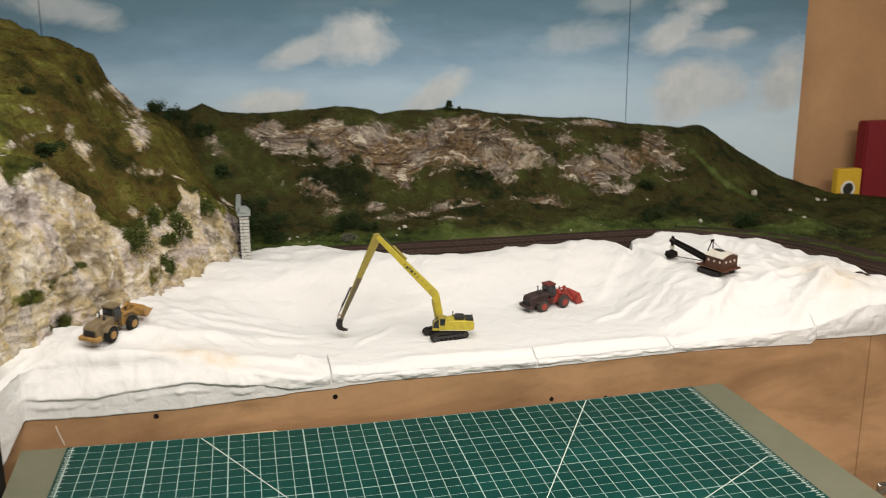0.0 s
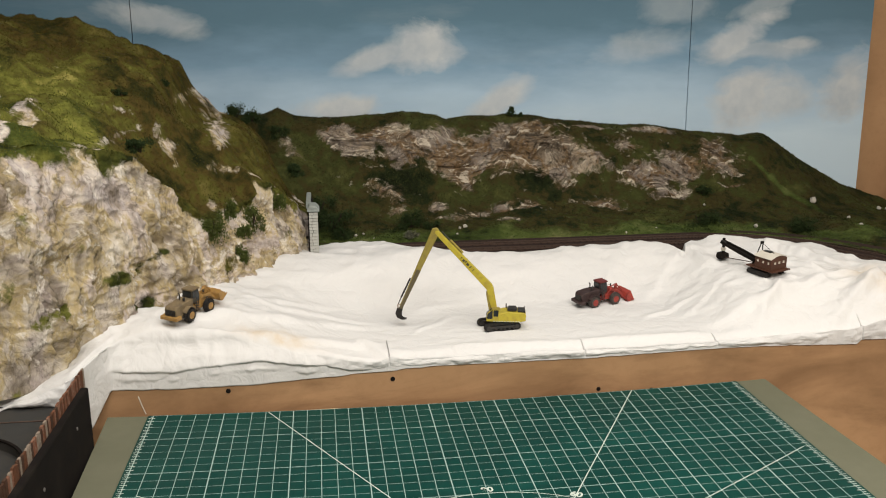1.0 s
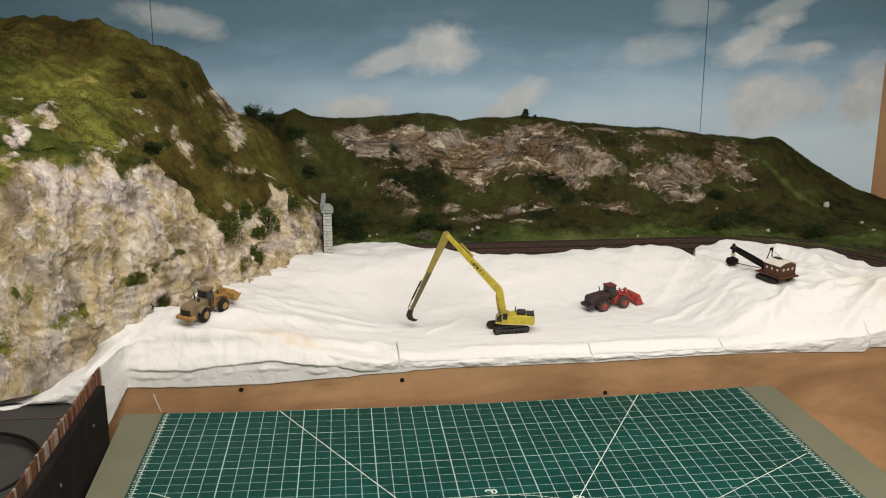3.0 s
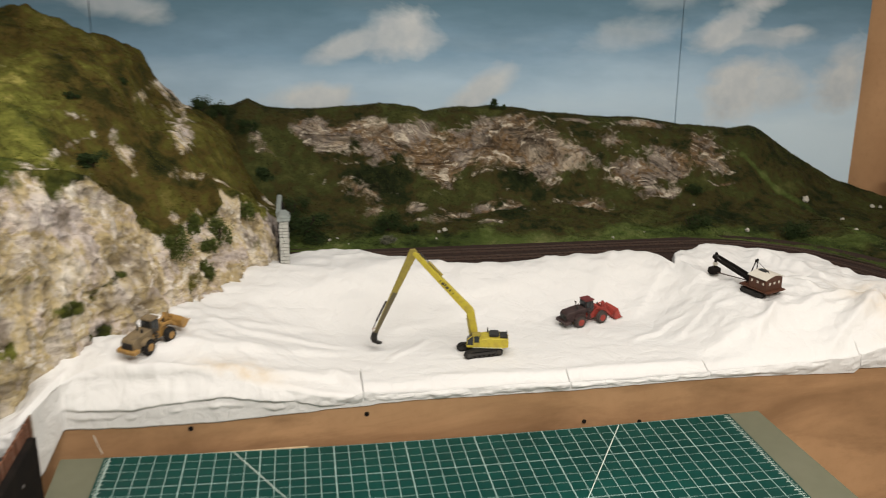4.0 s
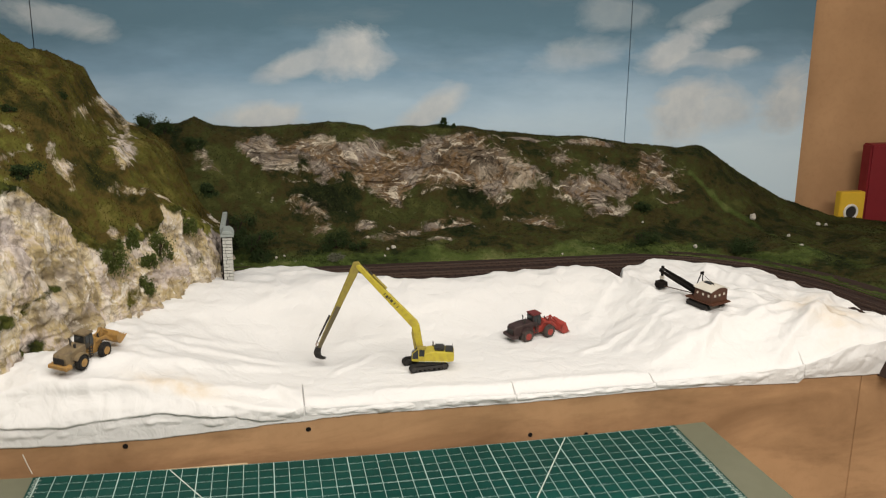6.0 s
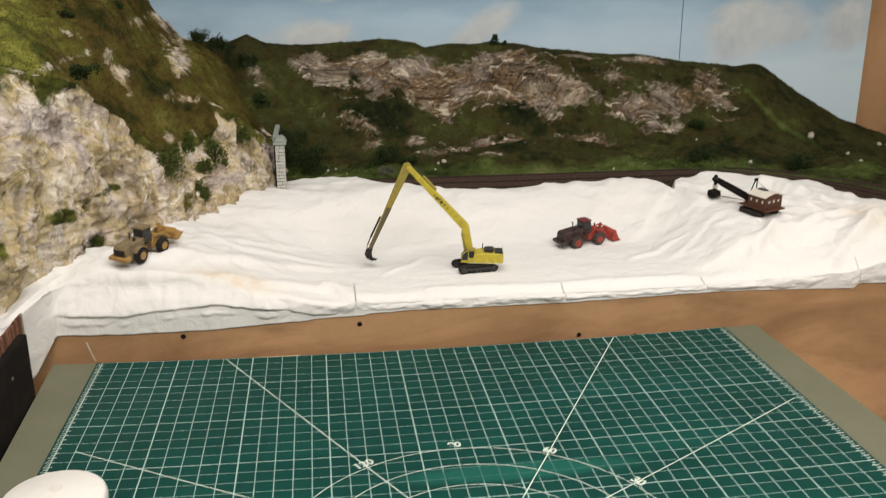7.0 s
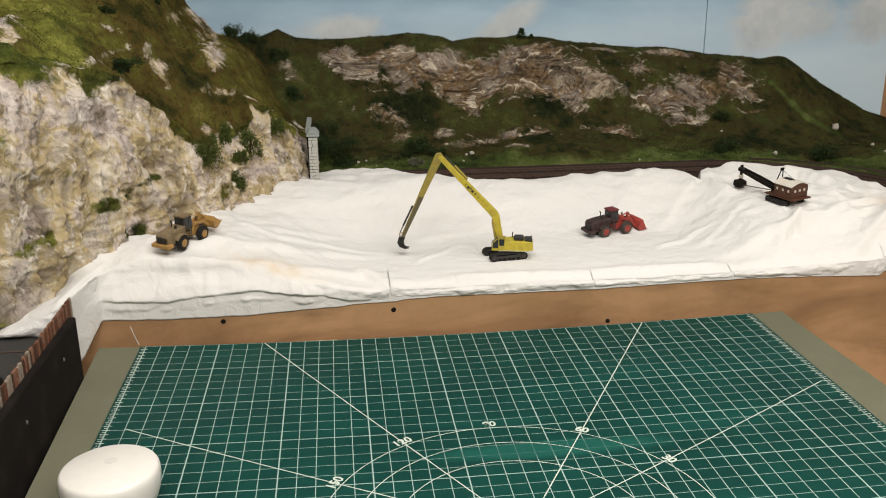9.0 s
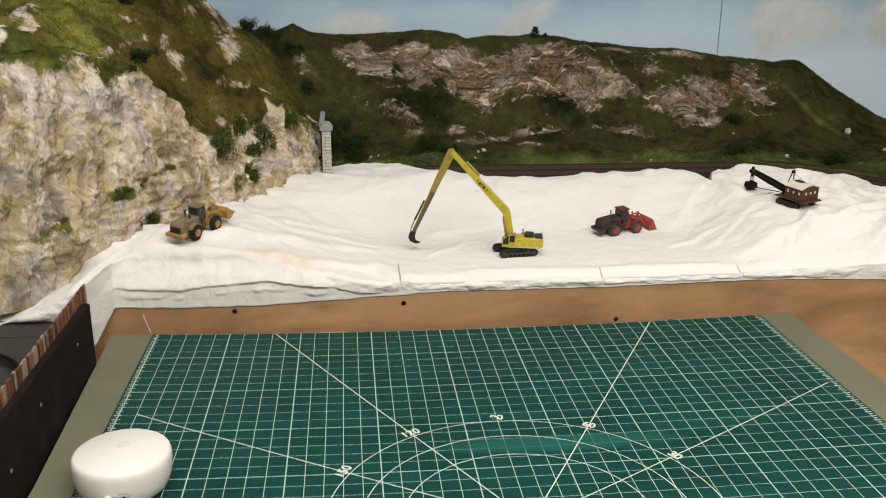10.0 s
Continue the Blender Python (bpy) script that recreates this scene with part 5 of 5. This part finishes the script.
tagged(ribbon("trackbed", [(-0.11, 0.95), (-0.085, 1.015), (-0.06, 1.0225), (-0.02, 1.024), (0.02, 1.024), (0.05, 1.0255), (0.075, 1.027)], BALLAST),
       "dark brown ballast bed of the model railway", "trackbed", "", "structure")
for off in (-0.022, 0.026):
    line = thing("railway_track", "dark rusty model railway track on the ballast", "track", pose(0, 0, 0), "model railway tracks")
    for g in (-0.00825, 0.00825):
        o = off + g
        ribbon("rail", [(o - 0.0005, 1.024), (o - 0.0005, 1.0275), (o + 0.0005, 1.0275), (o + 0.0005, 1.024)], RAIL, line)
    bm = bmesh.new()
    for i in range(190):
        a, b = track_point(i / 190, off - 0.016, 1.0246), track_point(i / 190, off + 0.016, 1.0246)
        rod(bm, a, b, 0.0013, 4)
    tagged(part("sleepers", bm, BALLAST, line), "", "", "", "stuff")

# ---------------------------------------------------------------- tunnel portal at the foot of the cliff
portal = thing("tunnel_portal", "pale stone tunnel portal with a grey coping, seen on edge", "portal", pose(0, 0, 0))
bm = bmesh.new()
box(bm, -0.2155, -0.2060, 0.424, 0.56, 1.018, 1.120)
part("portal_wall", bm, BLACK, portal)
rng = random.Random(9)
z = 1.018
while z < 1.118:
    h = rng.uniform(0.0050, 0.0075)
    cut = rng.uniform(-0.003, 0.003)
    for a, b in ((-0.2135, -0.2055 + cut), (-0.2055 + cut, -0.1965)):
        bm = bmesh.new()
        box(bm, a + 0.0003, b - 0.0003, 0.4165 - rng.uniform(0, 0.0012), 0.4260, z + 0.0003, min(z + h, 1.1195) - 0.0003, 0.0006)
        part("stone", bm, STONE, portal)
    z += h
bm = bmesh.new()
box(bm, -0.2165, -0.1935, 0.4140, 0.452, 1.1195, 1.1245, 0.0008)
prism(bm, [(-0.2150, 1.1245), (-0.2120, 1.1300), (-0.2010, 1.1300), (-0.1950, 1.1245)], 0.4165, 0.460, 0.0006)
part("coping", bm, SLATE, portal)
bm = bmesh.new()
box(bm, -0.2190, -0.2100, 0.461, 0.60, 1.117, 1.1255, 0.001)
part("coping", bm, SLATE, portal)

# ---------------------------------------------------------------- things behind the hill and on the panels
level = thing("spirit_level", "yellow box-section spirit level stood on end", "spirit level", pose(0, 0, 0))
bm = bmesh.new()
box(bm, 1.312, 1.383, 0.895, 0.918, 0.956, 1.064, 0.002)
frame_part = part("level_body", bm, worn("yellow_enamel", (0.72, 0.46, 0.04), 0.4, amount=0.25, scale=30, dirt=(0.5, 0.3, 0.05)), level)
bm = bmesh.new()
for k in range(32):
    a, b = 2 * math.pi * k / 32, 2 * math.pi * (k + 1) / 32
    rod(bm, (1.345 + 0.018 * math.cos(a), 0.894, 1.012 + 0.018 * math.sin(a)), (1.345 + 0.018 * math.cos(b), 0.894, 1.012 + 0.018 * math.sin(b)), 0.0035, 6)
part("vial_ring", bm, WHITE, level)
bm = bmesh.new()
cyl(bm, (1.345, 0.8944, 1.012), 0.0165, 0.002, "y", 28)
part("vial_window", bm, STEEL, level)
simple("red_folder", worn("dark_red_cover", (0.20, 0.012, 0.018), 0.6, amount=0.2, scale=40, dirt=(0.1, 0.01, 0.012)), "dark red folder leaning on the fibreboard wall", "folder", kind="",
       x=(1.388, 1.62), y=(0.90, 0.94), z=(0.956, 1.185), bevel=0.004)

for x, z, r in ((-0.336, 0.9265, 0.0036), (-0.0905, 0.931, 0.0036), (0.234, 0.895, 0.0034), (0.321, 0.8885, 0.0034)):
    bm = bmesh.new()
    cyl(bm, (x, 0.0318, z), r, 0.0012, "y", 16)
    tagged(part("screw", bm, BLACK), "dark countersunk screw head in the brown front panel", "screw", "screws in the front panel")
latch = thing("toggle_latch", "small bright steel toggle latch on the front panel", "latch", pose(0.836, 0.032, 0.672))
bm = bmesh.new()
box(bm, -0.016, 0.016, -0.0022, 0.0, -0.012, 0.012, 0.0006)
part("latch_plate", bm, CHROME, latch)
bm = bmesh.new()
rod(bm, (-0.012, -0.006, 0.004), (0.014, -0.006, 0.004), 0.0028, 12)
cyl(bm, (-0.011, -0.006, 0.004), 0.0048, 0.006, "y", 16)
part("latch_lever", bm, CHROME, latch)


# ---------------------------------------------------------------- static grass, bushes and loose stones
def make_grass_paint(name, dry_stops, lush_stops, scale):
    m = Mat(name, (0.05, 0.06, 0.02), 0.9, spec=0.05)
    geo = m.n("ShaderNodeNewGeometry")
    m.colour(turf_colour(m, geo.outputs["Random Per Island"], scale, dry_stops, lush_stops))
    return m.m


GRASS_DRY = make_grass_paint("dry_grass", DRY, LUSH, 14.0 * 0.5)
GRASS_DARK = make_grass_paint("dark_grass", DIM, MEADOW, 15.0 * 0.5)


def scatter_grass(name, ground, material, count, tall, seed, label):
    me = ground.data
    co = np.empty(len(me.vertices) * 3)
    me.vertices.foreach_get("co", co)
    co = co.reshape(-1, 3)
    bare = np.empty(len(me.vertices))
    me.attributes["rock"].data.foreach_get("value", bare)
    lush = np.empty(len(me.vertices))
    me.attributes["lush"].data.foreach_get("value", lush)
    quads = np.empty(len(me.polygons) * 4, dtype=int)
    me.polygons.foreach_get("vertices", quads)
    quads = quads.reshape(-1, 4)
    p = co[quads]
    nrm = np.cross(p[:, 1] - p[:, 0], p[:, 3] - p[:, 0])
    size = np.linalg.norm(nrm, axis=1) + 1e-12
    nrm /= size[:, None]
    weight = size * np.clip(1.0 - 1.5 * bare[quads].mean(axis=1), 0, 1)
    gen = np.random.default_rng(seed)
    pick = gen.choice(len(quads), count, p=weight / weight.sum())
    a, b = gen.random((2, count, 1))
    q = p[pick]
    root = q[:, 0] * (1 - a) * (1 - b) + q[:, 1] * a * (1 - b) + q[:, 2] * a * b + q[:, 3] * (1 - a) * b
    up = nrm[pick] * np.where(nrm[pick][:, 2:] < 0, -1, 1) * 0.5 + np.array((0, 0, 0.6)) + gen.normal(0, 0.35, (count, 3))
    up /= np.linalg.norm(up, axis=1)[:, None]
    tall = tall * gen.uniform(0.5, 1.4, (count, 1))
    side = np.cross(up, gen.normal(0, 1, (count, 3)))
    side *= 0.0007 * gen.uniform(0.6, 1.6, (count, 1)) / (np.linalg.norm(side, axis=1)[:, None] + 1e-9)
    verts = np.stack([root - side - up * 0.0006, root + side - up * 0.0006, root + up * tall], axis=1).reshape(-1, 3)
    faces = np.arange(count * 3).reshape(-1, 3)
    ob = mesh_from(name, verts.tolist(), faces.tolist(), material)
    ob.data.attributes.new("lush", "FLOAT", "POINT").data.foreach_set("value", np.repeat(lush[quads[pick, 0]], 3))
    return tagged(ob, label, "grass", "", "stuff")


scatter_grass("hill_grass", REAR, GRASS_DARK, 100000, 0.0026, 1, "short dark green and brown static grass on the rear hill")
scatter_grass("hill_grass", QUARRY, GRASS_DRY, 100000, 0.0026, 2, "short dry olive static grass above the quarry cliff")


def leaf_cloud(centre, radii, count, leaf, seed):
    """Small loose leaves round a few lobes, with gaps between."""
    gen = random.Random(seed)
    verts, faces = [], []
    lobes = [(Vector((gen.uniform(-0.8, 0.8), gen.uniform(-0.6, 0.6), gen.uniform(-0.5, 0.6))), gen.uniform(0.18, 0.55)) for _ in range(10)]
    for _ in range(count):
        lc, lr = gen.choice(lobes)
        d = Vector((gen.gauss(0, 1), gen.gauss(0, 1), gen.gauss(0, 1))) * lr * 0.55
        p = lc + d
        p = Vector((centre[0] + p.x * radii[0], centre[1] + p.y * radii[1], centre[2] + p.z * radii[2]))
        a = Vector((gen.gauss(0, 1), gen.gauss(0, 1), gen.gauss(0, 1))).normalized()
        b = a.cross(Vector((gen.gauss(0, 1), gen.gauss(0, 1), gen.gauss(0, 1)))).normalized()
        k = leaf * gen.uniform(0.6, 1.3)
        n = len(verts)
        verts += [p - a * k, p + b * k * 0.6, p + a * k, p - b * k * 0.6]
        faces.append((n, n + 1, n + 2, n + 3))
    return verts, faces


def bush(place, r, material, seed, label, flat=1.0, tall=0.85, name="bush", category="bush", group="bushes on the hills"):
    t = thing(name, label, category, pose(*place), group)
    gen = random.Random(seed + 100)
    bm = bmesh.new()
    for _ in range(6):
        rod(bm, (0, 0, -0.35 * r), (gen.uniform(-0.5, 0.5) * r, gen.uniform(-0.5, 0.5) * r * flat, gen.uniform(0.2, 0.7) * r * tall), max(0.0005, 0.03 * r), 5)
    part("stems", bm, BALLAST, t)
    v, f = leaf_cloud((0, 0, 0.15 * r * tall), (r, r * flat, r * tall), int(600 + 60000 * r), 0.0018, seed)
    mesh_from("foliage", v, f, material, t)
    return t


# Bushes at y 0.76 to 0.80 are enlarged to stand in for saddle shade.
SHRUBS = [(-0.168, 0.605, 1.056, 0.044), (-0.195, 0.640, 1.080, 0.034), (-0.146, 0.592, 1.036, 0.022), (-0.003, 0.618, 1.048, 0.030), (0.039, 0.602, 1.040, 0.017), (0.629, 0.578, 1.036, 0.030),
          (0.829, 0.505, 1.032, 0.029), (0.685, 0.708, 1.080, 0.017), (-0.365, 0.760, 1.275, 0.022), (-0.335, 0.780, 1.262, 0.022), (-0.277, 0.800, 1.225, 0.020), (-0.236, 0.522, 1.180, 0.018)]
for k, (x, y, z, r) in enumerate(SHRUBS):
    bush((x, y, z), r, LEAF, 10 + k, "dark green scrubby bush on the hillside, in the saddle also standing in for shade")
bush((-0.004, 0.565, 1.034), 0.014, LEAF_GREY, 31, "small dry grey bush at the foot of the hill")
IVY = [(-0.385, 0.288, 1.118, 0.018), (-0.322, 0.372, 1.112, 0.017), (-0.362, 0.314, 1.145, 0.013), (-0.281, 0.440, 1.135, 0.013), (-0.345, 0.328, 1.060, 0.013),
       (-0.336, 0.350, 1.098, 0.011)]
for k, (x, y, z, r) in enumerate(IVY):
    bush((x + 0.010, y - 0.010, z), r * 1.2, LEAF_LIGHT, 50 + k, "green ivy clump hanging on the quarry cliff", 0.4, 1.4, "ivy_clump", "ivy", "ivy on the cliff")
for k, (x, y, z, r) in enumerate(((-0.471, 0.227, 1.268, 0.020), (-0.479, 0.531, 1.352, 0.013), (-0.532, 0.407, 1.340, 0.013), (-0.62, 0.45, 1.358, 0.015))):
    bush((x, y, z), r, LEAF, 80 + k, "low dark scrub on the dry turf", 1.0, 0.7, "scrub", "bush")
for k, (x, y, z, h) in enumerate(((0.262, 0.850, 1.250, 0.021), (0.284, 0.850, 1.247, 0.011))):
    t = thing("small_tree", "tiny dark tree on the crest of the rear hill", "tree", pose(x, y, z), "trees on the crest")
    bm = bmesh.new()
    bmesh.ops.create_cone(bm, cap_ends=True, segments=7, radius1=0.0012, radius2=0.0004, depth=h, matrix=Matrix.Translation((0, 0, h * 0.4)))
    part("trunk", bm, BALLAST, t)
    v, f = [], []
    for q in range(4):
        vv, ff = leaf_cloud((0, 0, h * (0.30 + 0.20 * q)), (h * (0.62 - 0.13 * q),) * 2 + (h * 0.24,), 320, 0.0014, 200 + 10 * k + q)
        f += [tuple(i + len(v) for i in g) for g in ff]
        v += vv
    mesh_from("crown", v, f, LEAF, t)

PALE = worn("pale_boulder", (0.46, 0.43, 0.37), 0.9, amount=0.4, scale=200, dirt=(0.22, 0.2, 0.16))
ROCKS = [(0.962, 0.712, 1.052, 0.010), (1.159, 0.752, 1.019, 0.007), (1.172, 0.742, 1.019, 0.006), (0.954, 0.500, 1.037, 0.006), (0.999, 0.620, 1.028, 0.005), (0.677, 0.677, 1.057, 0.0035),
         (0.111, 0.598, 1.043, 0.006), (0.099, 0.594, 1.041, 0.004), (-0.121, 0.586, 1.034, 0.004), (-0.105, 0.590, 1.036, 0.003), (0.448, 0.543, 1.029, 0.003), (0.741, 0.550, 1.032, 0.006),
         (-0.085, 0.560, 1.031, 0.003), (0.09, 0.570, 1.033, 0.003), (0.52, 0.56, 1.032, 0.003)]
gen = random.Random(77)
for x, y, z, r in ROCKS:
    bm = bmesh.new()
    bmesh.ops.create_icosphere(bm, subdivisions=2, radius=r)
    for v in bm.verts:
        n = v.co.normalized()
        k = 0.75 + 0.45 * noise.noise(Vector((x * 50, y * 50, 0)) + n * 1.4)
        v.co = Vector((max(-0.8 * r, min(0.8 * r, v.co.x * k)), max(-0.8 * r, min(0.8 * r, v.co.y * k)), max(-0.7 * r, min(0.85 * r, v.co.z * k))))
    ob = part("boulder", bm, PALE)
    ob.matrix_basis = pose(x, y, z, gen.uniform(-20, 20), gen.uniform(-20, 20), gen.uniform(0, 90))
    tagged(ob, "small pale boulder lying on the grassy slope", "rock", "boulders on the hill")

# scuffs of white paint on the front panel
bm = bmesh.new()
for a, b in (((-0.466, 0.926), (-0.462, 0.912)), ((-0.462, 0.912), (-0.457, 0.897))):
    rod(bm, (a[0], 0.0318, a[1]), (b[0], 0.0318, b[1]), 0.0008, 5)
tagged(part("paint_scuff", bm, CREAM), "thin white scuff on the brown front panel", "scuff", "", "structure")
